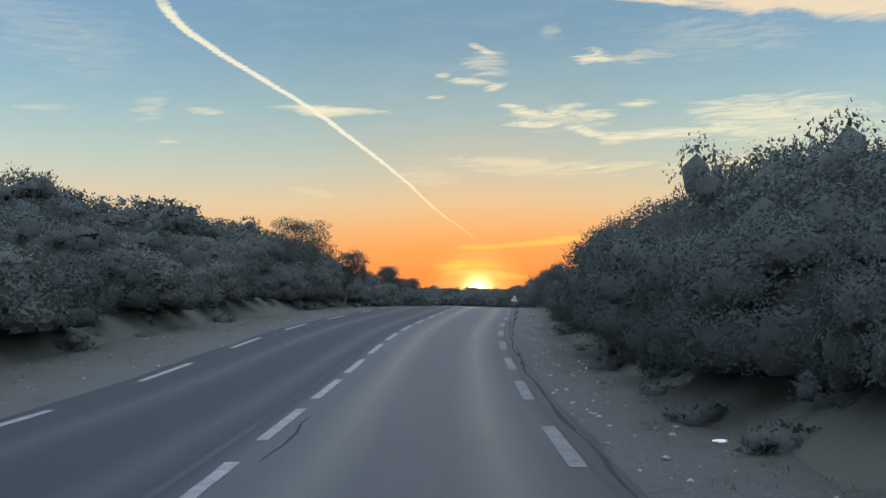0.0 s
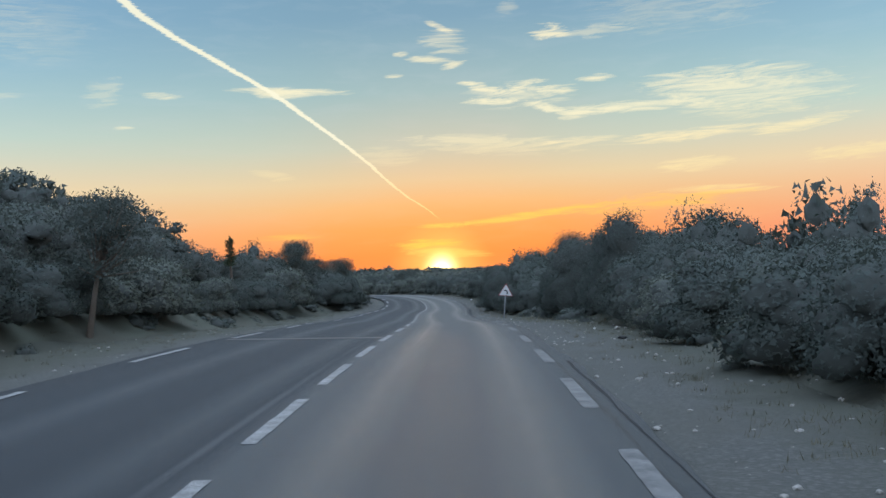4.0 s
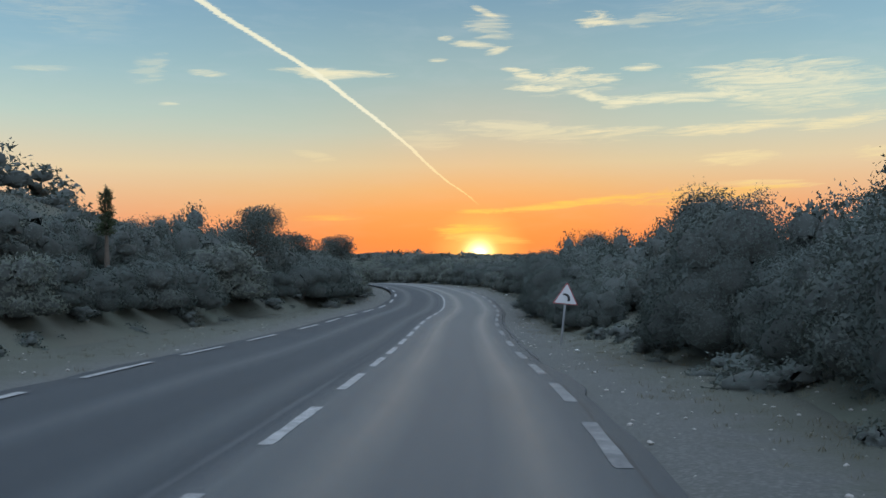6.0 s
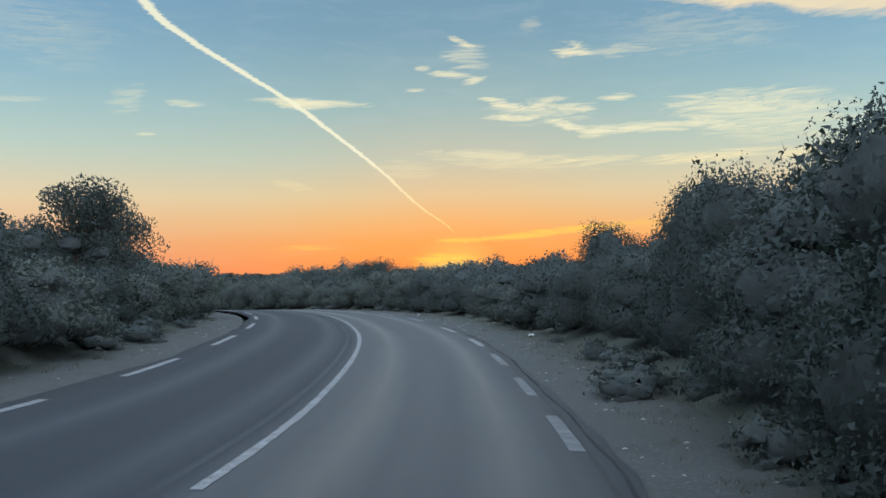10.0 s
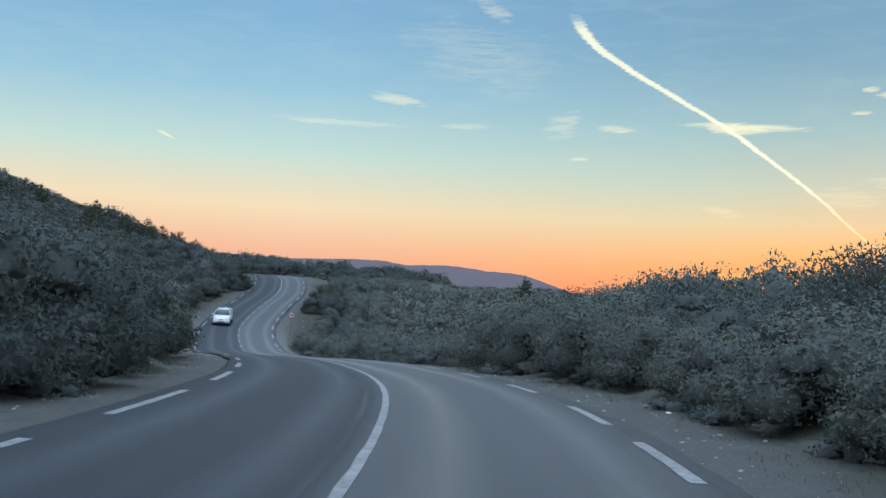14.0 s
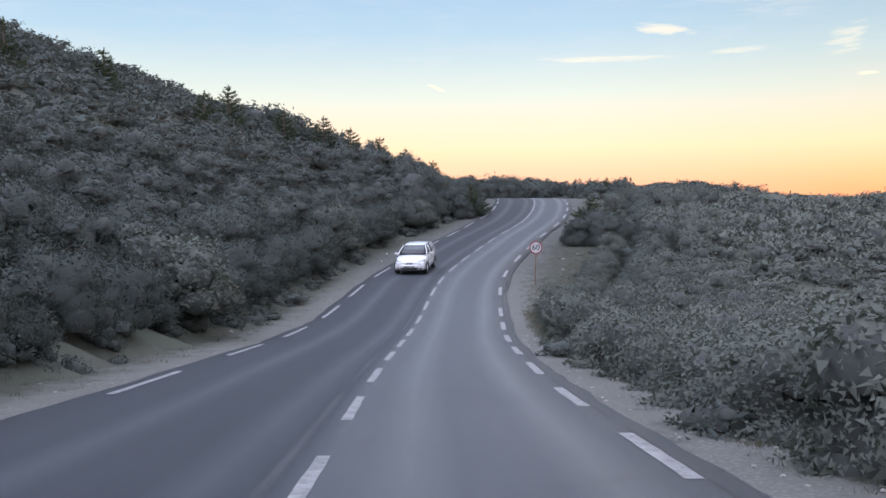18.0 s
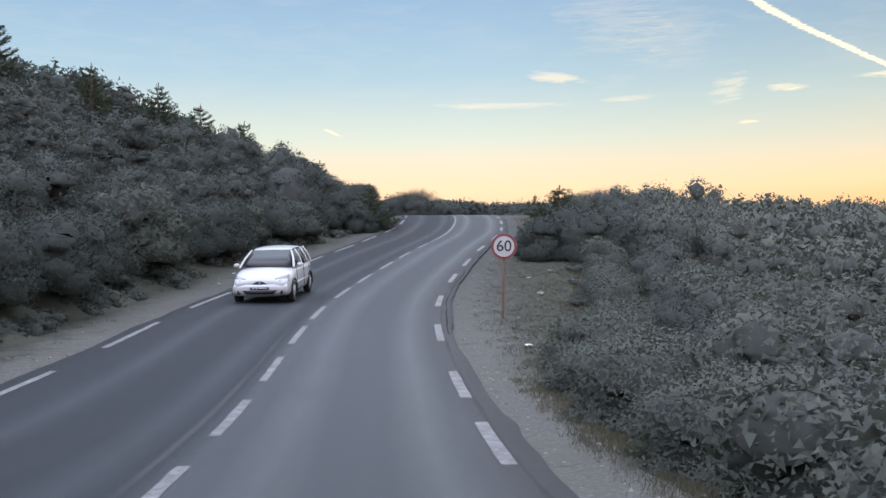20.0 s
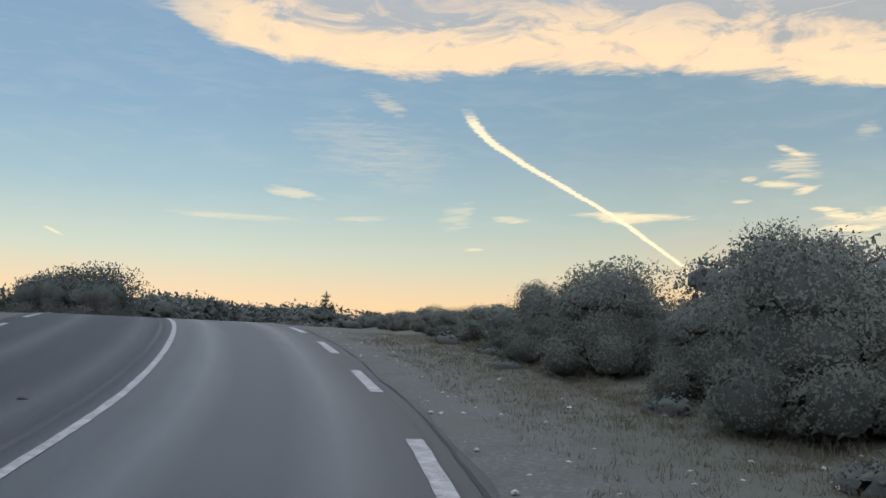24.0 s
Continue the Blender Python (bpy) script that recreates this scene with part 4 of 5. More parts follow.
for side, foot, tall in ((1, FOOT_L, HIGH_L), (-1, FOOT_R, HIGH_R)):
    s = -6.0 * SCALE
    while s < 272 * SCALE:
        h = float(tall(s))
        if side > 0 and s > 160 * SCALE:
            h = max(h, 2.5)
        front = int(rng.choice([2, 4, 5, 0, 1])) if rng.random() < 0.6 else int(rng.choice([0, 1, 3]))
        back = 1.5 if side < 0 and 79.5 * SCALE < s < 86 * SCALE else 0.0
        if side < 0 and (s < 14 * SCALE or 70 * SCALE < s < 80 * SCALE or 89 * SCALE < s < 121 * SCALE or 240 * SCALE < s < 256 * SCALE):
            front = int(rng.choice([7, 8])) if s < 200 * SCALE else 10
        elif h > 2.45 and s < 140 * SCALE:
            front = int(rng.choice([6, 7, 8]))
        elif side < 0 and s > 140 * SCALE:
            front = int(rng.choice([9, 9, 5, 4, 9]))
        plant(front, s, side * (float(foot(s)) + (1.0 if side > 0 else 0.75 + 0.5 * max(h - 1.9, 0)) + back + rng.uniform(0, 0.4)), h * rng.uniform(0.55, 0.95), rng.uniform(0, 6.28), rng.uniform(0.95, 1.3))
        s += rng.uniform(2.3, 3.1)
plant(8, 77.8 * SCALE, -7.7, 3.0, 0.4)
for x, y, h in ((-54.5, 256.0, 1.8), (-53.1, 256.4, 2.0), (-55.7, 257.4, 1.5), (-51.9, 256.2, 1.8), (-54.0, 257.5, 2.2), (-71.6, 266.2, 1.8), (-72.6, 268.6, 2.0), (-86.0, 294.8, 1.9), (-88.2, 294.6, 2.2), (-90.0, 296.0, 1.8)):
    a, o = beside(np.array([x]), np.array([y]))
    plant(1 if h > 1.8 else 0, float(a[0]), float(o[0]), h, x * 3.0, 1.1)
for ob in SHRUBS:
    for c in list(ob.children):
        bpy.data.objects.remove(c)
    bpy.data.objects.remove(ob)


# scrub that covers the slopes behind: uncounted
def scrub_kind(rng, wide, high, lobes, div, blades, size, core=0.62):
    parts = lobed(rng, wide, high, lobes)
    return (*foliage(rng, parts, blades * len(parts), size, core=core, div=div), high)


def spread(name, label, kinds, x, y, z, tall, wide, mat=None):
    """Many shrubs as one mesh of triangles."""
    rng = np.random.default_rng(len(x))
    vs, fs, ns, ms, base = [], [], [], [], 0
    for i in range(len(x)):
        v, f, n, m, h = kinds[rng.integers(len(kinds))]
        a, k = rng.uniform(0, 6.28), tall[i] / h
        c, sn = math.cos(a), math.sin(a)
        turn = lambda q: (q[:, 0] * c - q[:, 1] * sn, q[:, 0] * sn + q[:, 1] * c)
        vx, vy = turn(v)
        vs.append(np.stack([vx * wide[i] + x[i], vy * wide[i] + y[i], v[:, 2] * k + z[i] - 0.12], 1))
        ns.append(np.stack([*turn(n), n[:, 2]], 1))
        fs.append(f + base), ms.append(m)
        base += len(v)
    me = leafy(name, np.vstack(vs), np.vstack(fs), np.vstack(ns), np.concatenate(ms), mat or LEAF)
    tagged(new(name, me), label, "scrub", kind="stuff")


def hill_height(x, y, dist):
    lump = np.array([noise.noise((a * 0.11, b * 0.11, 3.0)) for a, b in zip(x, y)])
    return ground(x, y) + lump * np.clip((dist - 7.0) / 14.0, 0, 1) * 0.9


def far_scrub():
    rng = np.random.default_rng(33)
    # a thick second row behind the roadside shrubs
    ss, oo, hh = [], [], []
    for side, foot, tall in ((1, FOOT_L, HIGH_L), (-1, FOOT_R, HIGH_R)):
        s = -8.0
        while s < 275 * SCALE:
            ss.append(s), oo.append(side * (float(foot(s)) + 2.7 + 0.9 * max(float(tall(s)) - 2.2, 0) + rng.uniform(-0.2, 0.8))), hh.append(max(float(tall(s)), 2.2 if side > 0 and 160 < s / SCALE < 246 else 0.0) * rng.uniform(0.80, 1.06))
            s += rng.uniform(1.7, 2.5)
    p = np.array([on_road(a, o) for a, o in zip(ss, oo)])
    hh = np.array(hh)
    spread("roadside_thicket", "dense evergreen thicket behind the roadside shrubs", [scrub_kind(rng, 2.6, 2.0, 7, 1, 460, 0.054) for k in range(4)],
           p[:, 0], p[:, 1], ground(p[:, 0], p[:, 1]), hh, np.minimum(hh / 2.0, 1.15) * rng.uniform(0.9, 1.25, len(hh)))
    n = 24000
    x, y = rng.uniform(-160, 95, n), rng.uniform(-15, 430, n)
    q = rng.uniform(160, 262, 2300) * SCALE            # close cover on the steep bank
    more = np.array([on_road(a, 8.4 + 22 * rng.random() ** 1.3)[:2] for a in q])
    low = np.array([on_road(a, -7.6 - 34 * rng.random() ** 1.2)[:2] for a in rng.uniform(124, 240, 2400) * SCALE])      # and on the lower side
    x, y = np.r_[x, more[:, 0], low[:, 0]], np.r_[y, more[:, 1], low[:, 1]]
    n = len(x)
    s, aside = beside(x, y)
    off, dist = aside, np.abs(aside)
    foot = np.where(off > 0, FOOT_L(s), FOOT_R(s))
    k = s / SCALE
    thick = np.where((off > 0) & (k > 128) & (k < 268), 0.92, np.where((off < 0) & (k > 120), 0.85, 0.22))
    keep = (dist > foot + np.where((off > 0) & (k > 160), 2.7, 3.6)) & (rng.random(n) < np.where(dist < 42, thick, np.clip(0.32 - dist / 300, 0.08, 1)))
    x, y, s, off, dist = x[keep], y[keep], s[keep], off[keep], dist[keep]
    # no two in one spot
    cell = np.where(dist < 14, 1.45, 1.85)
    spot = np.stack([x // cell, y // cell, np.where(dist < 14, 0, 1)], 1)
    _, one = np.unique(spot, axis=0, return_index=True)
    x, y, s, off, dist = x[one], y[one], s[one], off[one], dist[one]
    z = hill_height(x, y, dist)
    tall = np.where(off > 0, HIGH_L(s), HIGH_R(s)) * rng.uniform(0.55, 1.2, len(x))
    # right-hand scrub: grey-green leaves, their paleness also holding the low sun's veiling glare
    lower = (off < 0) & (s > 138 * SCALE)
    near, mid, beyond = dist <= 14, (dist < 42) & (dist > 14), dist >= 42
    fine = [scrub_kind(rng, 2.6, 1.7, 6, 1, 230, 0.070) for q in range(4)]
    coarse = [scrub_kind(rng, 2.9, 1.7, 4, 1, 78, 0.155, 0.50) for q in range(9)]
    for pick, kinds, name, label, mat in ((near & ~lower, fine, "slope_scrub", "dense dark maquis scrub above the roadside thicket", LEAF), (near & lower, fine, "lower_scrub", "grey-green scrub falling away below the road", LEAF_PALE),
                                          (mid & ~lower, coarse, "hillside_scrub", "dense dark maquis scrub covering the slopes", LEAF), (mid & lower, coarse, "valley_scrub", "grey-green scrub covering the low ground beyond the road", LEAF_PALE)):
        drop = 0.30 * tall[pick] * np.clip((dist[pick] - 9) / 6, 0, 1) * (s[pick] > 125 * SCALE) if kinds is coarse else 0.0
        spread(name, label, kinds, x[pick], y[pick], z[pick] - drop, tall[pick], rng.uniform(1.0, 1.6 if kinds is coarse else 1.3, pick.sum()), mat)
    # the line of bushes on the skyline past the crest
    az = np.radians(rng.uniform(8, 46, 150))
    far = rng.uniform(52, 84, 150)
    bx, by = -60.0 - np.sin(az) * far, 258.0 + np.cos(az) * far
    ahead, apart = beside(bx, by)
    ok = np.abs(apart) > 6.5
    bx, by, az, far = bx[ok], by[ok], az[ok], far[ok]
    bz = ground(bx, by)
    want = 2.5 + far * np.tan(np.radians(np.interp(np.degrees(az), [8, 16, 36, 46], [4.8, 5.35, 6.4, 6.8]))) - bz
    spread("skyline_thicket", "dark line of bushes on the skyline past the crest", [scrub_kind(rng, 2.6, 2.0, 5, 1, 110, 0.16) for k in range(4)],
           bx, by, bz, np.clip(want, 1.2, 5.2) * rng.uniform(0.86, 1.05, len(bx)), rng.uniform(1.2, 1.9, len(bx)))
    big = np.clip(dist / 45, 1, 2.4)[beyond]
    spread("distant_scrub", "far scrub merging into a dark cover", [scrub_kind(rng, 2.8, 1.6, 3, 1, 24, 0.30, 0.50) for k in range(4)],
           x[beyond], y[beyond], z[beyond], tall[beyond] * (0.6 + 0.4 * big), rng.uniform(1.0, 1.4, beyond.sum()) * big)


def verge_herbs():
    """Low woody herbs between the shoulders and the scrub."""
    rng = np.random.default_rng(47)
    s = np.r_[rng.uniform(-5, 300, 330), rng.uniform(183, 262, 150)] * SCALE
    side = np.where(np.r_[rng.random(330) < 0.5, np.ones(150, bool)], 1, -1)
    foot = np.where(side > 0, FOOT_L(s), FOOT_R(s))
    wide = (side < 0) & (s > 214 * SCALE) & (s < 258 * SCALE)
    off = side * (foot + rng.uniform(-0.15, 1.2, len(s)) + np.where(wide, -0.5 * rng.random(len(s)), 0))
    p = np.array([on_road(a, o) for a, o in zip(s, off)])
    size = rng.uniform(0.25, 0.75, len(s)) * np.where(wide, 0.6, 1.0)
    spread("verge_herbs", "low woody herbs and seedlings at the foot of the scrub", [scrub_kind(rng, 1.0, 0.6, 4, 1, 90, 0.045) for k in range(5)],
           p[:, 0], p[:, 1], ground(p[:, 0], p[:, 1]), size, size / 0.6 * rng.uniform(0.9, 1.5, len(s)))


far_scrub()
verge_herbs()


# ---- trees ----
def place(x, y):
    return Vector((x, y, float(ground(x, y)[0]) - 0.06))


def conifer(name, label, x, y, top, wide, seed, low=0.15, tiers=0):
    """A young conifer: straight trunk, tiers of drooping boughs with short needles, and a lead shoot."""
    rng = np.random.default_rng(seed)
    base = place(x, y)
    high = top - base.z
    root = tagged(empty(name, Matrix.Translation(base)), label, "tree")
    trunk_line = [(0.03 * math.sin(k), 0.03 * math.cos(2 * k), high * k / 6) for k in range(7)]
    child("trunk", mesh_of("trunk", *limb(trunk_line, np.linspace(0.11, 0.012, 7), 7), BARK), root)
    wood, vs, fs, base_i = [], [], [], 0
    tiers = tiers or int(high / 0.27)
    for t in range(tiers):
        u = low + (0.97 - low) * t / tiers
        reach = wide * 0.5 * (1 - u) ** 0.8 * rng.uniform(0.75, 1.15) + 0.08
        for k in range(rng.integers(4, 7)):
            a = rng.uniform(0, 6.28)
            way = np.array((math.cos(a), math.sin(a), 0.0))
            n = max(5, int(reach / 0.05))
            w = np.linspace(0, 1, n)[:, None]
            line = np.array((0, 0, high * u)) + way * reach * w + np.array((0, 0, 1)) * (0.30 * reach * w - 0.16 * reach * np.sin(3.1 * w))
            wood.append(limb(line[:: max(1, n // 4)], np.linspace(0.018, 0.005, len(line[:: max(1, n // 4)])), 4))
            pos = np.repeat(line[n // 5:], 10, axis=0) + rng.normal(0, 0.035, (10 * len(line[n // 5:]), 3))
            v, f = leaves(rng, pos, np.tile(way * 0.9 + (0, 0, 0.35), (len(pos), 1)), 0.12, 0.7, 0.26)
            vs.append(v), fs.append(f + base_i)
            base_i += len(v)
    lead = np.linspace(0.9, 1.0, 14)[:, None] * (0, 0, high) + rng.normal(0, 0.01, (14, 3))
    v, f = leaves(rng, np.repeat(lead, 4, axis=0), np.tile((0, 0, 0.8), (56, 1)), 0.1, 0.7, 0.22)
    vs.append(v), fs.append(f + base_i)
    child("bough", mesh_of("bough", *joined(wood), BARK), root)
    child("crown", mesh_of("crown", np.vstack(vs), np.vstack(fs), NEEDLE, smooth=False), root)
    return root


def small_tree(name, label, x, y, top, wide, seed, clumps=34, per=190, size=0.09, mat=None, lean=(0.0, 0.0)):
    """A wind-bent broadleaf: trunk, forked limbs, and loose clumps of leaves with sky between them."""
    rng = np.random.default_rng(seed)
    base = place(x, y)
    high = top - base.z
    root = tagged(empty(name, Matrix.Translation(base)), label, "tree")
    bend = np.array((lean[0], lean[1], 0.0))
    trunk = [np.array((0, 0, 0.0)), bend * 0.1 + (0.04, 0.02, high * 0.2), bend * 0.35 + (-0.03, 0.05, high * 0.42)]
    child("trunk", mesh_of("trunk", *limb(trunk, (0.10, 0.08, 0.06), 7), BARK), root)
    wood, vs, fs, base_i = [], [], [], 0
    fork = trunk[-1]
    for k in range(clumps):
        a, u = rng.uniform(0, 6.28), rng.uniform(0, 1)
        r = wide * 0.5 * math.sqrt(rng.uniform(0.02, 1)) * (1.0 - 0.55 * u)
        tip = bend * (0.4 + 0.6 * u) + np.array((math.cos(a) * r, math.sin(a) * r, high * (0.45 + 0.53 * u)))
        mid = fork * 0.5 + tip * 0.5 + rng.normal(0, 0.06, 3)
        wood.append(limb([fork, mid, tip], (0.035, 0.02, 0.006), 4))
        sz = wide * rng.uniform(0.08, 0.15)
        d = rng.normal(0, 1, (per, 3))
        d = d / np.maximum(np.linalg.norm(d, axis=1) / 1.7, 1.0)[:, None]
        pos = tip + d * np.array((sz * 1.1, sz * 1.1, sz * 0.50))
        v, f = leaves(rng, pos, d * 0.5 + (0, 0, 0.3), size, 0.8, 0.6)
        vs.append(v), fs.append(f + base_i)
        base_i += len(v)
    child("limb", mesh_of("limb", *joined(wood), BARK), root)
    child("crown", mesh_of("crown", np.vstack(vs), np.vstack(fs), mat or LEAF, smooth=False), root)
    return root


def by_road(s, off):
    p = on_road(s * SCALE, off)
    return p[0], p[1]


def over_road(s, rise):
    return float(on_road(s * SCALE, 0)[2]) + rise


CON = "young dark conifer with tiered boughs rising from the scrub"
conifer("conifer", CON, *by_road(41.2, -7.3), over_road(41.2, 3.45), 3.2, 1)
conifer("conifer", "second young conifer with a forked lead behind the thicket", *by_road(39.6, -8.0), over_road(39.6, 3.0), 2.8, 2)
conifer("conifer", "bushy young conifer standing above the verge shrubs", -54.5, 257.4, 3.6, 3.2, 3)
conifer("conifer", "low bushy conifer beside a taller one above the verge shrubs", -55.3, 257.0, 2.85, 2.3, 7)
conifer("conifer", "low bushy conifer beside a taller one above the verge shrubs", -53.2, 258.1, 2.9, 2.2, 8)
conifer("conifer", "small leaning conifer at the foot of the slope", -71.7, 267.6, 5.75, 2.8, 4)
conifer("conifer", "small leaning conifer at the foot of the slope", -72.6, 270.2, 4.9, 2.2, 9)
conifer("conifer", "lone spindly conifer on the skyline", -82.6, 311.4, 9.1, 1.6, 5)
conifer("conifer", "thin sapling on the bank above the shrubs", *by_road(86.5, 9.8), over_road(86.5, 4.9), 0.8, 6, 0.55)
JUNIPER = "dark pointed juniper standing in the hillside scrub"
for seed, s0, off, high, wide in ((40, 262, 9.5, 2.3, 2.2), (41, 258, 11.5, 2.5, 2.4), (42, 254, 13.0, 2.7, 2.6), (43, 250, 14.5, 2.6, 2.4), (44, 246, 15.5, 2.9, 2.8), (45, 241, 16.5, 2.6, 2.4), (46, 236, 18.0, 3.0, 3.0), (47, 231, 17.0, 2.5, 2.4),
                                  (48, 225, 19.5, 2.7, 2.4), (49, 218, 20.0, 2.6, 2.2), (50, 210, 21.5, 2.7, 2.4), (51, 203, 22.0, 2.5, 2.2), (52, 196, 22.0, 2.6, 2.2), (53, 188, 21.0, 2.4, 2.2)):
    jx, jy = by_road(s0, off)
    conifer("juniper", JUNIPER, jx, jy, float(ground(jx, jy)[0]) + high, wide, seed, 0.10)
TREE = "wind-bent small tree with loose leafy clumps above the scrub"
small_tree("small_tree", TREE, *by_road(62.5, 8.4), over_road(62.5, 4.1), 2.6, 11, lean=(0.8, 0.1))
small_tree("small_tree", TREE, *by_road(55.2, 9.0), over_road(55.2, 5.3), 3.4, 12, 34)
small_tree("small_tree", TREE, *by_road(50.0, 9.2), over_road(50.0, 5.1), 3.0, 13, 30)
small_tree("small_tree", TREE, *by_road(101.0, 9.0), over_road(101.0, 5.2), 3.0, 14, 44, lean=(0.3, 0.2))
small_tree("small_tree", TREE, *by_road(105.5, 9.4), over_road(105.5, 5.5), 3.0, 15, 44)
small_tree("small_tree", "spreading small tree with airy crown at the bend", *by_road(121.0, 7.4), over_road(121.0, 4.2), 2.6, 16, 40, lean=(0.3, 0))
small_tree("small_tree", "round-headed small tree at the edge of the thicket", *by_road(112.0, 9.0), over_road(112.0, 4.3), 2.6, 24, 40)
small_tree("small_tree", "spreading small tree with airy crown at the bend", *by_road(150.0, 6.9), over_road(150.0, 3.3), 2.4, 25, 34, 70, 0.06)
small_tree("small_tree", "spreading small tree with airy crown at the bend", *by_road(127, 7.6), over_road(127, 4.2), 3.2, 17, 40)
small_tree("small_tree", "round leafy tree among low scrub below the road", *by_road(173.4, -12.2), over_road(173.4, 3.3), 4.2, 18, 50)
conifer("conifer", "tall thin tree with an open crown above the scrub", *by_road(184, -13.3), over_road(184, 4.9), 3.6, 19, 0.70, 9)
conifer("conifer", "short spindly tree beside a taller one in the scrub", *by_road(185, -15.2), over_road(185, 4.0), 3.0, 29, 0.74, 6)
small_tree("small_tree", "bare-twigged round tree beside the crest of the road", -87.5, 296.5, 8.4, 5.0, 20, 70, 110, 0.12)
small_tree("small_tree", "small tree with sparse leaves at the edge of the slope", *by_road(253.5, 7.2), over_road(253.5, 2.9), 2.4, 21, 24, 40, 0.07, LEAF_PALE)
small_tree("small_tree", "feathery pale shrub tree at the end of the thicket", *by_road(254.8, -8.2), over_road(254.8, 1.8), 2.6, 22, 40, 90, 0.06, LEAF_PALE)
small_tree("small_tree", "dark clump of leaves on the skyline beyond the bend", *by_road(152, -9.0), over_road(152, 2.8), 3.6, 23, 60, 110)


# ---- road signs ----
WHITE_SHEET = plain("white sign sheet", (0.46, 0.47, 0.48), 0.45, 0, 0.06, 6.0)
RED_SHEET = plain("faded red sign border", (0.22, 0.035, 0.038), 0.5, 0, 0.3, 8.0)
BLACK_SHEET = plain("black sign paint", (0.02, 0.02, 0.022), 0.5, 0, 0.2, 20.0)
GALVANISED = plain("galvanised steel", (0.20, 0.205, 0.21), 0.55, 0.5, 0.2, 14.0)
RUSTY = plain("weathered brown steel", (0.16, 0.105, 0.08), 0.75, 0.2, 0.4, 18.0)


def prism(points, depth):
    """A flat outline in x and z, front at y = 0, given depth behind it, with a rounded rim."""
    bm = bmesh.new()
    front = [bm.verts.new((x, 0, z)) for x, z in points]
    face = bm.faces.new(front)
    if face.normal.y > 0:
        face.normal_flip()
    made = bmesh.ops.extrude_face_region(bm, geom=[face])
    bmesh.ops.translate(bm, verts=[g for g in made["geom"] if isinstance(g, bmesh.types.BMVert)], vec=(0, depth, 0))
    bmesh.ops.recalc_face_normals(bm, faces=bm.faces)
    me = bpy.data.meshes.new("plate")
    bm.to_mesh(me)
    bm.free()
    return me


def flat_part(name, points, y, depth, mat, parent, label=""):
    me = prism(points, depth)
    me.name = name
    me.materials.append(mat)
    ob = child(name, me, parent, label)
    ob.location.y = y
    return ob


def rounded(points, r, n=5):
    out = []
    m = len(points)
    for i in range(m):
        p, a, b = (Vector(points[k % m]) for k in (i, i - 1, i + 1))
        u, w = (a - p).normalized() * r, (b - p).normalized() * r
        for k in range(n + 1):
            t = k / n
            out.append(tuple((1 - t) ** 2 * (p + u) + 2 * t * (1 - t) * p + t * t * (p + w)))
    return out


def ring(r, n=48):
    return [(r * math.cos(2 * math.pi * k / n), r * math.sin(2 * math.pi * k / n)) for k in range(n)]


def post(parent, z0, z1, mat, r=0.03, label=""):
    v, f = limb([(0, 0.06, z0), (0, 0.06, (z0 + z1) / 2), (0, 0.06, z1)], (r, r, r), 10)
    child("post", mesh_of("post", v, f, mat), parent, label)
    for z in (z1 - 0.16, z1 - 0.42):
        v, f = limb([(-0.06, 0.05, z), (0.06, 0.05, z)], (0.014, 0.014), 6)
        child("bracket", mesh_of("bracket", v, f, GALVANISED), parent)


def warning_sign():
    side, apex = 0.75, Vector((6.64, 95.6, 0.60))
    h = side * 0.866
    tilt = Matrix.Rotation(radians(3), 4, "Z") @ Matrix.Rotation(radians(6.5), 4, "Y")
    root = tagged(empty("warning_sign", Matrix.Translation(apex) @ tilt @ Matrix.Translation((0, 0, -h))),
                  "triangular bend warning sign with red border on a steel post", "road sign")
    tri = lambda k, lift: rounded([(-side / 2 * k, lift), (side / 2 * k, lift), (0, lift + h * k)], 0.045 * k)
    flat_part("backing", tri(1.0, 0.0), 0.008, 0.018, GALVANISED, root)
    flat_part("border", tri(0.985, 0.005), 0.002, 0.006, RED_SHEET, root, "faded red border")
    flat_part("panel", tri(0.86, h * 0.045), -0.003, 0.005, WHITE_SHEET, root, "white reflective panel")
    mid = [(0.085, 0.10), (0.088, 0.15), (0.080, 0.20), (0.055, 0.245), (0.015, 0.275), (-0.03, 0.285), (-0.075, 0.283)]
    wide = [0.036, 0.036, 0.036, 0.036, 0.034, 0.030, 0.026]
    out, back = [], []
    for i, (p, w) in enumerate(zip(mid, wide)):
        a, b = Vector(mid[max(i - 1, 0)]), Vector(mid[min(i + 1, len(mid) - 1)])
        t = (b - a).normalized()
        n = Vector((-t.y, t.x))
        out.append(tuple(Vector(p) + n * w)), back.append(tuple(Vector(p) - n * w))
    flat_part("arrow", out + [(-0.115, 0.280)] + back[::-1], -0.007, 0.004, BLACK_SHEET, root, "black bent arrow")
    post(root, float(ground(6.67, 95.6)[0]) - apex.z + h - 0.25, h * 0.7, GALVANISED, 0.032)


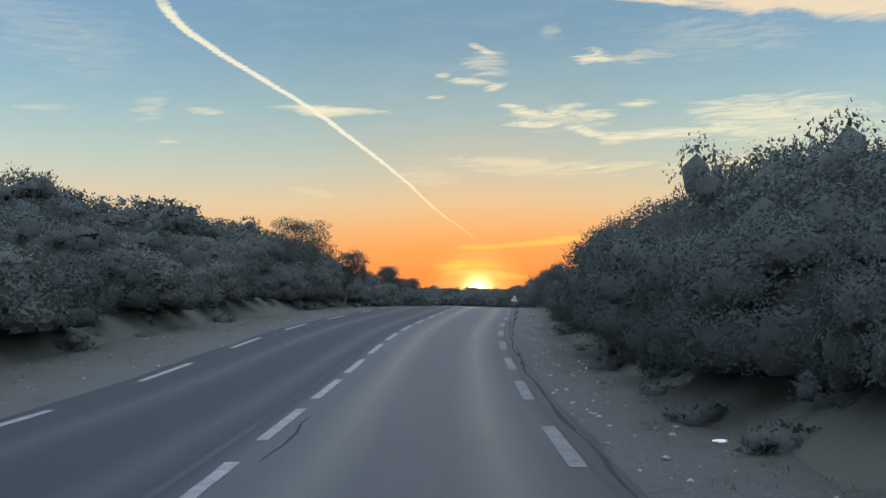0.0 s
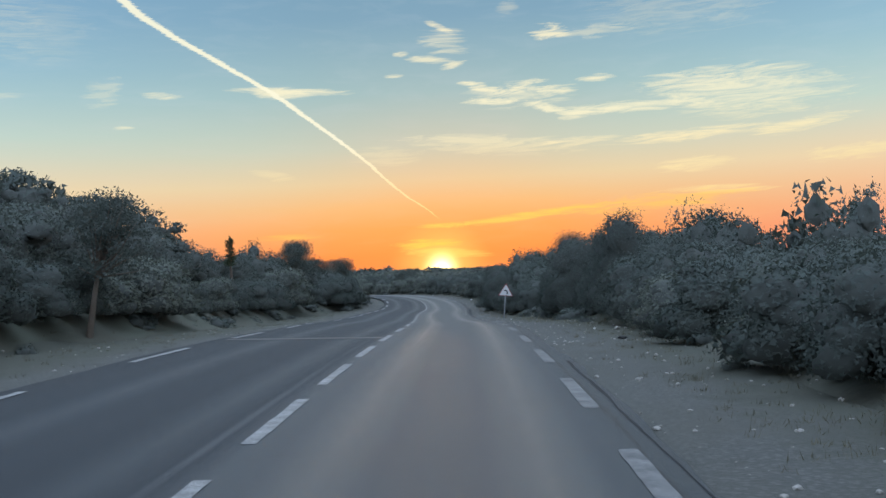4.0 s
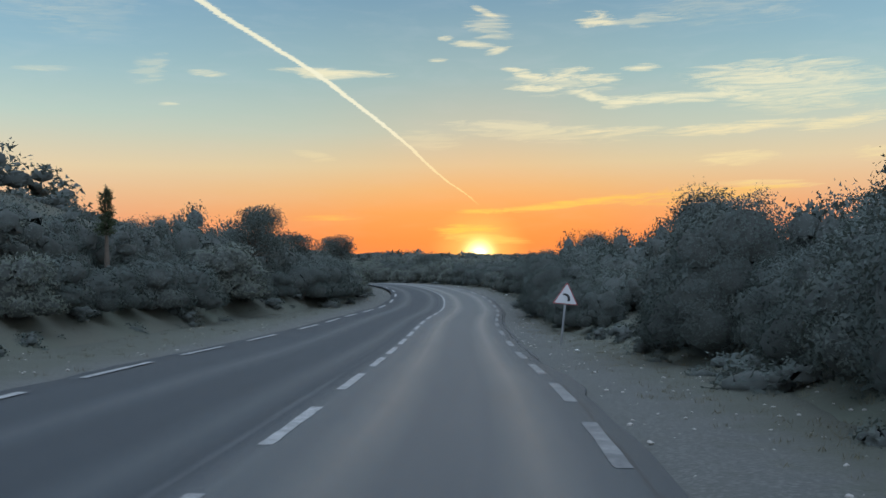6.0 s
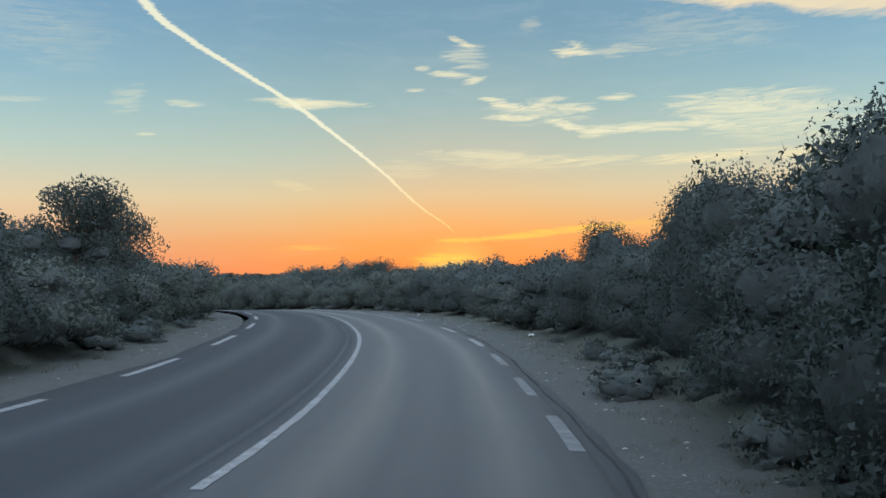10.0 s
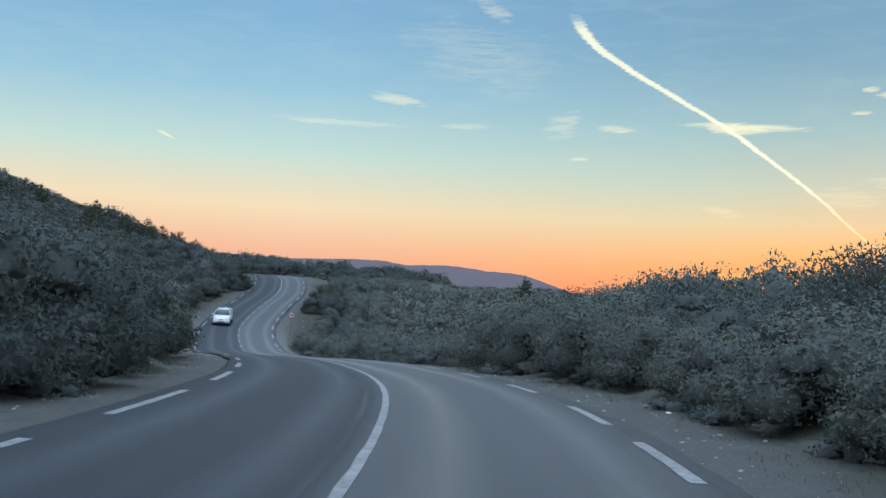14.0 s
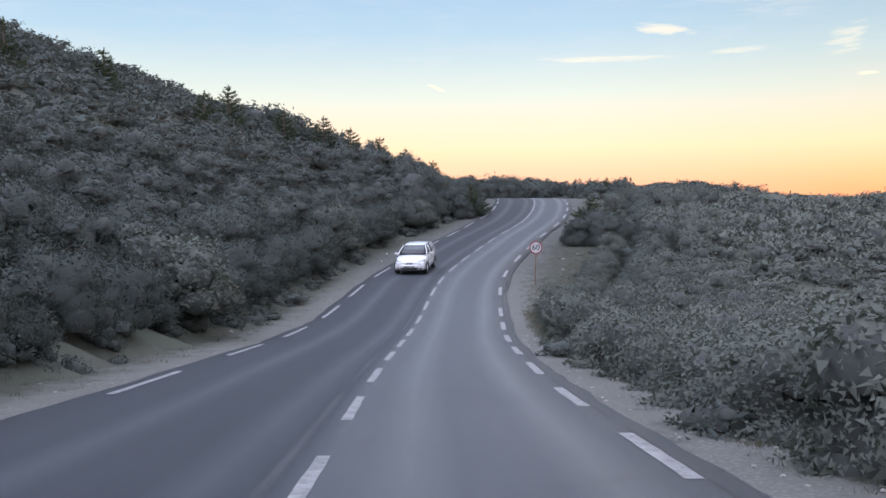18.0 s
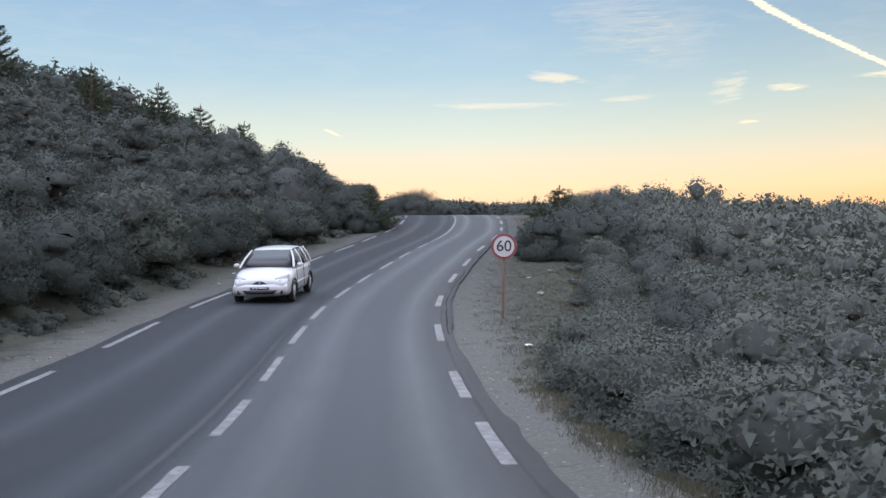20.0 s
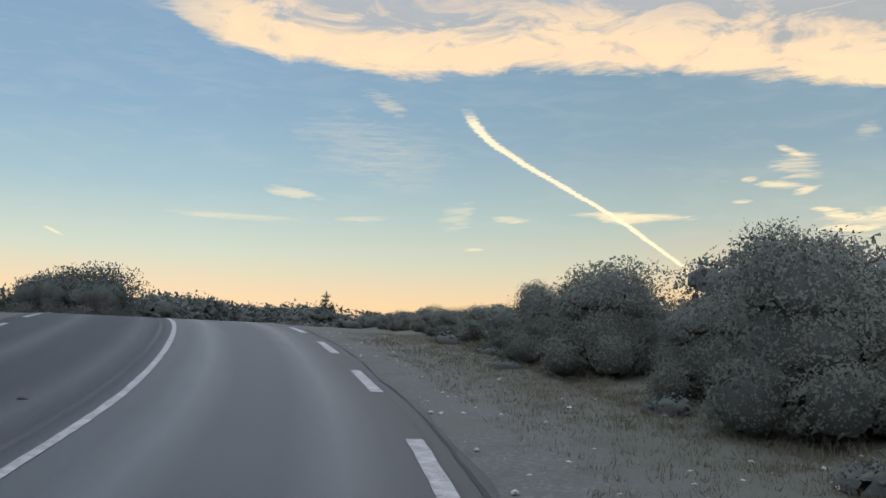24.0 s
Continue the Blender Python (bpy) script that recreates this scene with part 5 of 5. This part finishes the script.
def speed_sign():
    centre = Vector((-47.85, 240.0, 0.24))
    r = 0.315
    root = tagged(empty("speed_limit_sign", Matrix.Translation(centre) @ Matrix.Rotation(radians(24), 4, "Z") @ Matrix.Rotation(radians(2), 4, "Y")),
                  "round red-rimmed speed limit sign reading 60 on brown post", "road sign")
    flat_part("backing", ring(r), 0.008, 0.018, GALVANISED, root)
    flat_part("border", ring(r * 0.985), 0.002, 0.006, RED_SHEET, root, "faded red rim")
    flat_part("panel", ring(r * 0.80), -0.003, 0.005, WHITE_SHEET, root, "white disc")
    font = bpy.data.curves.new("digits", "FONT")
    font.body, font.size, font.align_x, font.align_y, font.extrude, font.offset = "60", 0.38, "CENTER", "CENTER", 0.002, 0.004
    tmp = new("digits", font)
    bpy.context.view_layer.update()
    me = bpy.data.meshes.new_from_object(tmp.evaluated_get(bpy.context.evaluated_depsgraph_get()))
    bpy.data.objects.remove(tmp)
    me.materials.clear()
    me.materials.append(BLACK_SHEET)
    digits = child("digits", me, root, "black numerals 60")
    digits.matrix_basis = pose(0, -0.006, 0.0, 90, 0, 0)
    post(root, float(ground(centre.x, centre.y)[0]) - centre.z - 0.25, r * 0.8, RUSTY, 0.034, "rusty brown post")


warning_sign()
speed_sign()

# ---- oncoming hatchback ----
CAR_PAINT = plain("white car paint", (0.52, 0.53, 0.54), 0.28, 0.0, 0.04, 3.0)
CAR_PAINT.node_tree.nodes["Principled BSDF"].inputs["Coat Weight"].default_value = 0.6
CAR_GLASS = plain("tinted car glass", (0.016, 0.018, 0.02), 0.06, 0, 0.1, 3.0)
BLACK_TRIM = plain("black plastic trim", (0.022, 0.022, 0.024), 0.6, 0, 0.2, 20.0)
RUBBER = plain("tyre rubber", (0.02, 0.02, 0.021), 0.85, 0, 0.3, 30.0)
ALLOY = plain("alloy wheel", (0.50, 0.51, 0.52), 0.35, 0.8, 0.1, 12.0)
LAMP_GLASS = plain("headlamp lens", (0.30, 0.32, 0.34), 0.08, 0.3, 0.3, 12.0)
PLATE = plain("number plate", (0.10, 0.10, 0.10), 0.5, 0, 0.2, 30.0)
INDICATOR = plain("amber lens", (0.42, 0.16, 0.03), 0.2, 0, 0.1, 9.0)


def loft(stations, mat, name, parent, label="", close=True, level=1):
    """A skin over cross sections (x along, then half-width and height pairs), mirrored."""
    vs, n = [], None
    for x, prof in stations:
        half = [(x, w, z) for w, z in prof]
        full = half + [(a, -b, c) for a, b, c in half[::-1]]
        n = len(full)
        vs += full
    fs = [(i * n + k, i * n + (k + 1) % n, (i + 1) * n + (k + 1) % n, (i + 1) * n + k) for i in range(len(stations) - 1) for k in range(n)]
    if close:
        fs += [tuple(range(n))[::-1], tuple(range((len(stations) - 1) * n, len(stations) * n))]
    ob = child(name, mesh_of(name, vs, fs, mat), parent, label)
    if level:
        sub = ob.modifiers.new("round", "SUBSURF")
        sub.levels = sub.render_levels = level
    return ob


def patch(name, points, mat, parent, label="", thick=0.012):
    """A thin curved panel from a grid of places (rows of equal length)."""
    rows, cols = len(points), len(points[0])
    ob = child(name, mesh_of(name, [p for r in points for p in r], grid_faces(rows, cols), mat), parent, label)
    m = ob.modifiers.new("depth", "SOLIDIFY")
    m.thickness, m.offset = thick, 0.0
    return ob


def hatchback():
    s, off = 224.6 * SCALE, 1.80
    p = on_road(s, off)
    ahead = on_road(s + 2.0, off)
    pitch = math.degrees(math.atan2(ahead[2] - p[2], 2.0))
    # the car's own x points to its nose, which faces back down the road
    root = tagged(empty("hatchback_car", Matrix.Translation(p) @ Matrix.Rotation(radians(heading(s) - 90), 4, "Z") @ Matrix.Rotation(radians(pitch), 4, "Y")),
                  "small white five-door hatchback car with black grille on the road", "car")
    # half sections: sill, waist, shoulder, top
    def low(w, z0, z1, zt):
        return [(w * 0.90, z0), (w * 0.985, z0 + 0.10), (w, (z0 + z1) / 2 + 0.02), (w * 0.985, z1 - 0.06), (w * 0.93, z1), (w * 0.55, zt), (0.06, zt + 0.012)]
    body = loft([(1.90, low(0.62, 0.24, 0.56, 0.60)), (1.86, low(0.70, 0.20, 0.62, 0.68)), (1.66, low(0.79, 0.18, 0.70, 0.76)), (1.30, low(0.815, 0.18, 0.80, 0.87)), (0.90, low(0.82, 0.18, 0.88, 0.95)),
                 (0.50, low(0.82, 0.18, 0.91, 0.96)), (-0.30, low(0.82, 0.18, 0.92, 0.96)), (-1.10, low(0.82, 0.18, 0.93, 0.97)), (-1.60, low(0.80, 0.20, 0.94, 0.98)), (-1.84, low(0.74, 0.24, 0.92, 0.96)), (-1.90, low(0.70, 0.30, 0.86, 0.90))],
                CAR_PAINT, "body", root)
    # roof on pillars
    def top(w, z):
        return [(w, z - 0.05), (w * 0.97, z - 0.015), (w * 0.80, z + 0.012), (w * 0.4, z + 0.03), (0.05, z + 0.035)]
    loft([(0.28, top(0.56, 1.375)), (0.10, top(0.575, 1.40)), (-0.50, top(0.58, 1.425)), (-1.10, top(0.57, 1.41)), (-1.50, top(0.53, 1.36)), (-1.60, top(0.51, 1.32))], CAR_PAINT, "roof", root)
    # glasshouse
    def glass(w0, z0, w1, z1):
        return [(w0, z0), (w0 * 0.6 + w1 * 0.4, z0 * 0.6 + z1 * 0.4), (w1, z1), (w1 * 0.5, z1 + 0.01), (0.05, z1 + 0.012)]
    patch("windscreen", [[(0.98 - 0.13 * abs(v) ** 2, v * 0.70, 0.945), (0.70 - 0.08 * abs(v) ** 2, v * 0.655, 1.12), (0.30 - 0.04 * abs(v) ** 2, v * 0.545, 1.372)] for v in np.linspace(-1, 1, 9)], CAR_GLASS, root, "dark reflective windscreen")
    patch("rear_window", [[(-1.80, v * 0.64, 0.96), (-1.60, v * 0.50, 1.33)] for v in np.linspace(-1, 1, 5)], CAR_GLASS, root)
    for y in (1, -1):
        for name, a, b in (("front_side_window", (0.72, 0.16), (-0.22, -0.20)), ("rear_side_window", (-0.30, -0.28), (-1.15, -1.02)), ("quarter_window", (-1.23, -1.10), (-1.62, -1.44))):
            patch(name, [[(a[0], y * 0.765, 0.93), (a[1], y * 0.565, 1.345)], [((a[0] + b[0]) / 2, y * 0.775, 0.935), ((a[1] + b[1]) / 2, y * 0.585, 1.36)], [(b[0], y * 0.765, 0.94), (b[1], y * 0.565, 1.345)]], CAR_GLASS, root)
        for x0, x1 in ((0.96, 0.26), (-0.26, -0.24), (-1.19, -1.06), (-1.72, -1.52)):
            v, f = limb([(x0, y * 0.765, 0.92), ((x0 + x1) / 2, y * 0.69, 1.14), (x1, y * 0.565, 1.365)], (0.034, 0.032, 0.03), 6)
            child("pillar", mesh_of("pillar", v, f, CAR_PAINT), root)
        # mirror
        m = loft([(0.80, [(0.03, -0.05), (0.09, 0), (0.06, 0.055), (0.01, 0.06)]), (0.74, [(0.05, -0.06), (0.11, 0), (0.08, 0.065), (0.01, 0.07)]), (0.66, [(0.05, -0.06), (0.10, 0), (0.08, 0.06), (0.01, 0.065)])], CAR_PAINT, "mirror", root, "white wing mirror")
        m.location = (0, y * 0.90, 0.97)
        # lamps that sweep back into the wing
        lamp = patch("headlamp", [[(1.865, y * 0.40, 0.56), (1.80, y * 0.40, 0.685)], [(1.845, y * 0.52, 0.55), (1.74, y * 0.54, 0.725)], [(1.79, y * 0.64, 0.56), (1.62, y * 0.66, 0.755)], [(1.69, y * 0.735, 0.585), (1.48, y * 0.742, 0.775)]], LAMP_GLASS, root, "clear swept-back headlamp", 0.05)
        bm = bmesh.new()
        bmesh.ops.create_uvsphere(bm, u_segments=14, v_segments=8, radius=0.05)
        me = bpy.data.meshes.new("reflector")
        bm.to_mesh(me), bm.free()
        me.materials.append(ALLOY)
        child("reflector", me, lamp).location = (1.80, y * 0.54, 0.63)
        patch("indicator", [[(1.73, y * 0.70, 0.60), (1.66, y * 0.715, 0.67)], [(1.66, y * 0.752, 0.605), (1.58, y * 0.757, 0.675)]], INDICATOR, lamp)
        v, f = limb([(1.90, y * 0.58, 0.335), (1.84, y * 0.58, 0.335)], (0.052, 0.045), 14)
        child("fog_lamp", mesh_of("fog_lamp", [tuple(q) for q in v], f + [tuple(range(14))[::-1]], BLACK_TRIM), root)
        # doors, mouldings, handles
        for x in (0.78, -0.27, -1.14):
            v, f = limb([(x, y * 0.823, 0.28), (x - 0.01, y * 0.826, 0.60), (x - 0.03, y * 0.80, 0.90)], (0.006, 0.006, 0.006), 4)
            child("door_seam", mesh_of("door_seam", v, f, BLACK_TRIM), root)
        v, f = limb([(0.95, y * 0.825, 0.50), (0.0, y * 0.83, 0.505), (-1.15, y * 0.825, 0.51)], (0.022, 0.026, 0.022), 6)
        child("side_moulding", mesh_of("side_moulding", v, f, CAR_PAINT), root)
        for x in (-0.12, -1.0):
            v, f = limb([(x, y * 0.835, 0.79), (x - 0.16, y * 0.835, 0.795)], (0.016, 0.016), 6)
            child("door_handle", mesh_of("door_handle", v, f, BLACK_TRIM), root)
        for x in (1.22, -1.25):
            arch = [(x + 0.335 * math.cos(a), y * 0.822, 0.30 + 0.335 * math.sin(a)) for a in np.linspace(-0.15, math.pi + 0.15, 13)]
            child("wheel_arch", mesh_of("wheel_arch", *limb(arch, [0.028] * 13, 6), BLACK_TRIM), root)
            wheel = empty("wheel")
            wheel.parent, wheel.location = root, (x, y * 0.735, 0.29)
            prof = [(0.19, -0.085), (0.265, -0.088), (0.288, -0.06), (0.292, 0.0), (0.288, 0.06), (0.265, 0.088), (0.19, 0.085)]
            n = 28
            vs = [(r * math.cos(2 * math.pi * k / n), w, r * math.sin(2 * math.pi * k / n)) for k in range(n) for r, w in prof]
            fs = [(k * 7 + j, k * 7 + (j + 1) % 7, ((k + 1) % n) * 7 + (j + 1) % 7, ((k + 1) % n) * 7 + j) for k in range(n) for j in range(7)]
            child("tyre", mesh_of("tyre", vs, fs, RUBBER), wheel)
            spokes = [limb([(0, y * 0.075, 0), (0.19 * math.cos(a), y * 0.065, 0.19 * math.sin(a))], (0.036, 0.022), 5) for a in np.arange(6) * math.pi / 3 + 0.3]
            spokes.append(limb([(0.195 * math.cos(a), y * 0.06, 0.195 * math.sin(a)) for a in np.linspace(0, 2 * math.pi, 25)], [0.016] * 25, 5))
            child("rim", mesh_of("rim", *joined(spokes), ALLOY), wheel)
            v, f = limb([(0, y * 0.02, 0), (0, y * 0.035, 0)], (0.185, 0.185), 20)
            child("hub", mesh_of("hub", v, f, BLACK_TRIM), wheel)
    front = lambda v, k=0.0: 1.905 - 0.10 * abs(v) ** 2.2 + k
    patch("grille", [[(front(v, 0.0), v * 0.40, 0.545), (front(v, -0.035), v * 0.38, 0.625)] for v in np.linspace(-1, 1, 9)], BLACK_TRIM, root, "black slatted grille", 0.03)
    for z in (0.565, 0.60):
        child("grille_slat", mesh_of("grille_slat", *limb([(front(v, 0.012 - (z - 0.545) * 0.4), v * 0.36, z) for v in np.linspace(-1, 1, 9)], [0.008] * 9, 5), BLACK_TRIM), root)
    badge = flat_part("badge", [(0, -0.05), (0.035, 0), (0, 0.05), (-0.035, 0)], 0, 0.012, ALLOY, root, "plain chrome lozenge")
    badge.matrix_basis = pose(1.925, 0, 0.59, 0, 0, 90)
    patch("bumper", [[(front(v, 0.005) - 0.03, v * 0.74, 0.24), (front(v, 0.035), v * 0.76, 0.34), (front(v, 0.035), v * 0.755, 0.47), (front(v, 0.0), v * 0.72, 0.535)] for v in np.linspace(-1, 1, 13)], CAR_PAINT, root, "", 0.03)
    patch("air_intake", [[(front(v * 0.6, 0.052), v * 0.42 * 0.9, 0.285), (front(v * 0.6, 0.058), v * 0.47, 0.385)] for v in np.linspace(-1, 1, 9)], BLACK_TRIM, root, "black lower air intake", 0.012)
    plate = patch("number_plate", [[(1.955, v * 0.26, 0.40), (1.952, v * 0.26, 0.475)] for v in (-1, 0, 1)], PLATE, root, "dark number plate", 0.01)
    for k in (-0.16, -0.08, 0.02, 0.09, 0.17):
        patch("plate_bar", [[(1.964, k - 0.022, 0.418), (1.961, k - 0.022, 0.458)], [(1.964, k + 0.022, 0.418), (1.961, k + 0.022, 0.458)]], WHITE_SHEET, plate, "", 0.003)
    for y in (0.25, -0.35):
        v, f = limb([(0.98, y, 0.955), (0.90, y - 0.45 if y > 0 else y + 0.45, 0.985)], (0.010, 0.007), 5)
        child("wiper", mesh_of("wiper", v, f, BLACK_TRIM), root)
    child("underbody", mesh_of("underbody", *limb([(1.6, 0, 0.28), (-1.7, 0, 0.28)], (0.10, 0.10), 8), BLACK_TRIM), root)


hatchback()


# ---- loose stones, litter, grass ----
def stone_mesh(seed, r):
    rng = np.random.default_rng(seed)
    v, f = ball(rng, np.zeros(3), np.array((r, r * rng.uniform(0.6, 0.9), r * rng.uniform(0.4, 0.65))), 1, 0.45)
    return mesh_of("rock", v, f, STONE, smooth=False)


def outcrop():
    """A weathered hump of bedrock that breaks through the scrub of the slope."""
    rng = np.random.default_rng(9)
    v, f = ball(rng, np.zeros(3), np.array((1.3, 4.3, 2.9)), 4, 0.16)
    v[:, 2] += 0.10 * np.array([noise.noise((p[0] * 2.1, p[1] * 1.3, p[2] * 2.1)) for p in v])
    ob = new("rock_outcrop", mesh_of("rock_outcrop", v, f, BEDROCK))
    ob.matrix_basis = Matrix.Translation((-73.2, 262.2, 3.2)) @ Matrix.Rotation(radians(23), 4, "Z")
    tagged(ob, "dark weathered hump of bedrock breaking through the hillside scrub", "rock")


def bedrock_build(g, where):
    col = g.mix(g.noise(where, 3.5, 6.0, 0.7), (0.016, 0.018, 0.019, 1), (0.046, 0.047, 0.046, 1))
    return g.mix(g.span(g.noise(where, 0.8, 4.0), 0.5, 0.65), col, (0.034, 0.040, 0.034, 1)), 0.95


BEDROCK = surface("lichened bedrock", bedrock_build, 1.0, 5.0)
outcrop()
ROCKS = [stone_mesh(k, 0.13) for k in range(5)]
rng = np.random.default_rng(77)


def rock(s, off, size):
    p = at_ground(s * SCALE, off)
    ob = new("rock", ROCKS[int(rng.integers(5))])
    ob.matrix_basis = Matrix.Translation(p + Vector((0, 0, 0.06 + 0.03 * size))) @ Matrix.Rotation(rng.uniform(0, 6.28), 4, "Z") @ Matrix.Scale(size, 4)
    return tagged(ob, "pale limestone rock lying on the verge", "rock", "verge rocks")


for s, off, size in ((179.7, -4.4, 1.2), (176.5, -4.5, 1.3), (178.2, -4.9, 0.8), (181, -4.3, 0.5), (186.5, 5.9, 0.9), (188, 6.2, 0.6), (166, -4.9, 0.9), (158, -5.2, 0.7), (218.6, -6.1, 2.0), (219.4, -6.6, 1.6), (217.8, -5.6, 1.1),
                     (225, -5.9, 1.0), (231, -6.3, 0.9), (60, -5.4, 0.7), (95, -4.5, 0.5), (13, -5.4, 0.9), (128, -5.2, 0.5), (131, -5.4, 0.4), (152, 6.6, 0.8), (170, 6.3, 1.0), (205, 5.5, 0.9), (236, 6.0, 0.8)):
    rock(s, off, size)
PAPER = plain("crumpled white paper", (0.70, 0.70, 0.68), 0.8, 0, 0.1, 20.0)


def litter(s, off, size, name="litter", label="crumpled white scrap of litter on the gravel", mat=None):
    v, f = ball(np.random.default_rng(int(s * 10)), np.zeros(3), np.array((size, size * 0.6, size * 0.3)) * 0.6, 2, 0.8)
    ob = new(name, mesh_of(name, v, f, mat or PAPER, smooth=False))
    p = at_ground(s * SCALE, off)
    ob.matrix_basis = Matrix.Translation(p + Vector((0, 0, size * 0.12 + 0.04))) @ Matrix.Rotation(s, 4, "Z")
    tagged(ob, label, "litter")


for s, off, size in ((9.0, -4.6, 0.11), (17.0, -4.4, 0.06), (40, -4.1, 0.06), (61.0, -5.0, 0.07), (81.0, -4.6, 0.08), (99.0, -4.2, 0.06), (122.5, -5.0, 0.14), (135.5, -4.3, 0.08), (151.0, -4.6, 0.07), (165.0, -4.2, 0.1), (216.3, -4.7, 0.15),
                     (229.5, -5.6, 0.12), (237.5, -4.7, 0.11), (241.5, -4.9, 0.10), (239.0, -5.4, 0.08), (249.5, -5.2, 0.07), (228.0, 4.6, 0.10), (231.0, 5.2, 0.12), (251, 4.6, 0.08)):
    litter(s, off, size)
litter(56.5, -4.9, 0.16, "debris", "dark lump of tyre rubber on the gravel shoulder", RUBBER)
litter(150.0, -1.35, 0.10, "debris", "flat dark scrap of debris lying on the asphalt", RUBBER)
litter(249.0, 0.9, 0.09, "debris", "flat dark scrap of debris lying on the asphalt", RUBBER)


def dead_branch(s, off, turn):
    rng = np.random.default_rng(int(s))
    parts = [limb([(0, 0, 0.05), (0.3, 0.05, 0.09), (0.62, 0.02, 0.12)], (0.022, 0.016, 0.006), 5)]
    for k in range(6):
        a, b = rng.uniform(0.1, 0.5), rng.uniform(-0.28, 0.28)
        parts.append(limb([(a, 0.03, 0.07), (a + 0.12, b * 0.6, 0.14), (a + 0.2, b, 0.2)], (0.010, 0.007, 0.003), 4))
    ob = new("dead_branch", mesh_of("dead_branch", *joined(parts), BARK))
    ob.matrix_basis = Matrix.Translation(at_ground(s * SCALE, off) + Vector((0, 0, 0.01))) @ Matrix.Rotation(turn, 4, "Z")
    tagged(ob, "dry leafless branch lying on the shoulder", "branch")


dead_branch(165.5, 5.3, 0.4)
dead_branch(236.0, -6.6, 2.0)
dead_branch(121.5, -6.0, 1.0)

# a dark tar repair across the far lane and one along it
TAR = plain("fresh tar", (0.030, 0.030, 0.033), 0.55, 0, 0.2, 12.0)
for s0, s1, o0, o1 in ((58.2, 58.7, 0.1, 3.6), (101.4, 101.7, -1.9, -0.5)):
    n = 12
    pts = [on_road((s0 + (0.06 * noise.noise((k, s0, 0)) if j == 0 else (s1 - s0) + 0.06 * noise.noise((k, s1, 4)))) * SCALE, o0 + (o1 - o0) * k / (n - 1), 0.004) for j in range(2) for k in range(n)]
    ob = new("tar_patch", mesh_of("tar_patch", pts, grid_faces(2, n)[:, ::-1], TAR))
    ob.parent = road


def stones_and_grass():
    rng = np.random.default_rng(5)
    # pebbles on the shoulders
    n = 5000
    s = rng.uniform(0, 262, n) * SCALE
    side = np.where(rng.random(n) < 0.35, 1, -1)
    inner = np.where(side > 0, PAVED_L, PAVED_R)
    foot = np.where(side > 0, FOOT_L(s), FOOT_R(s))
    off = side * (inner + 0.1 + (foot + 0.5 - inner) * rng.random(n) ** 1.3)
    p = np.array([on_road(a, o) for a, o in zip(s, off)])
    z = ground(p[:, 0], p[:, 1]) + 0.03
    kinds = [ball(rng, np.zeros(3), np.array((1, 0.8, 0.55)), 1, 0.5) for k in range(4)]
    vs, fs, base = [], [], 0
    for i in range(n):
        v, f = kinds[i % 4]
        r = 0.012 + 0.035 * rng.random() ** 3
        a = rng.uniform(0, 6.28)
        c, q = math.cos(a) * r, math.sin(a) * r
        vs.append(np.stack([v[:, 0] * c - v[:, 1] * q + p[i, 0], v[:, 0] * q + v[:, 1] * c + p[i, 1], v[:, 2] * r + z[i]], 1))
        fs.append(f[::2] + base if r < 0.02 else f + base)
        base += len(v)
    tagged(new("pebbles", mesh_of("pebbles", np.vstack(vs), np.vstack(fs), STONE, smooth=False)), "scattered pebbles and chippings on the shoulders", "gravel", kind="stuff")
    # dry grass along the edges of the shoulders and over the wide verge
    n = 15000
    s = np.r_[rng.uniform(0, 262, n - 9000), rng.uniform(205, 262, 9000)] * SCALE
    side = np.where(rng.random(n) < 0.35, 1, -1)
    side[n - 9000:] = -1
    inner = np.where(side > 0, PAVED_L, PAVED_R)
    foot = np.where(side > 0, FOOT_L(s), FOOT_R(s))
    off = side * (inner + 0.5 + (foot + 0.7 - inner - 0.5) * rng.random(n) ** 0.6)
    p = np.array([on_road(a, o) for a, o in zip(s, off)])
    z = ground(p[:, 0], p[:, 1]) + 0.01
    pos, nor, sz = [], [], []
    for i in range(n):
        m = int(rng.integers(9, 18))
        pos.append(np.c_[rng.normal(p[i, 0], 0.06, m), rng.normal(p[i, 1], 0.06, m), np.full(m, z[i])])
    pos = np.vstack(pos)
    v, f = leaves(rng, pos, np.tile((0, 0, 2.2), (len(pos), 1)), 0.085, 1.1, 0.10)
    tagged(new("dry_grass", mesh_of("dry_grass", v, f, DRY, smooth=False)), "tufts of dry straw-coloured grass along the verges", "grass", kind="stuff")


stones_and_grass()
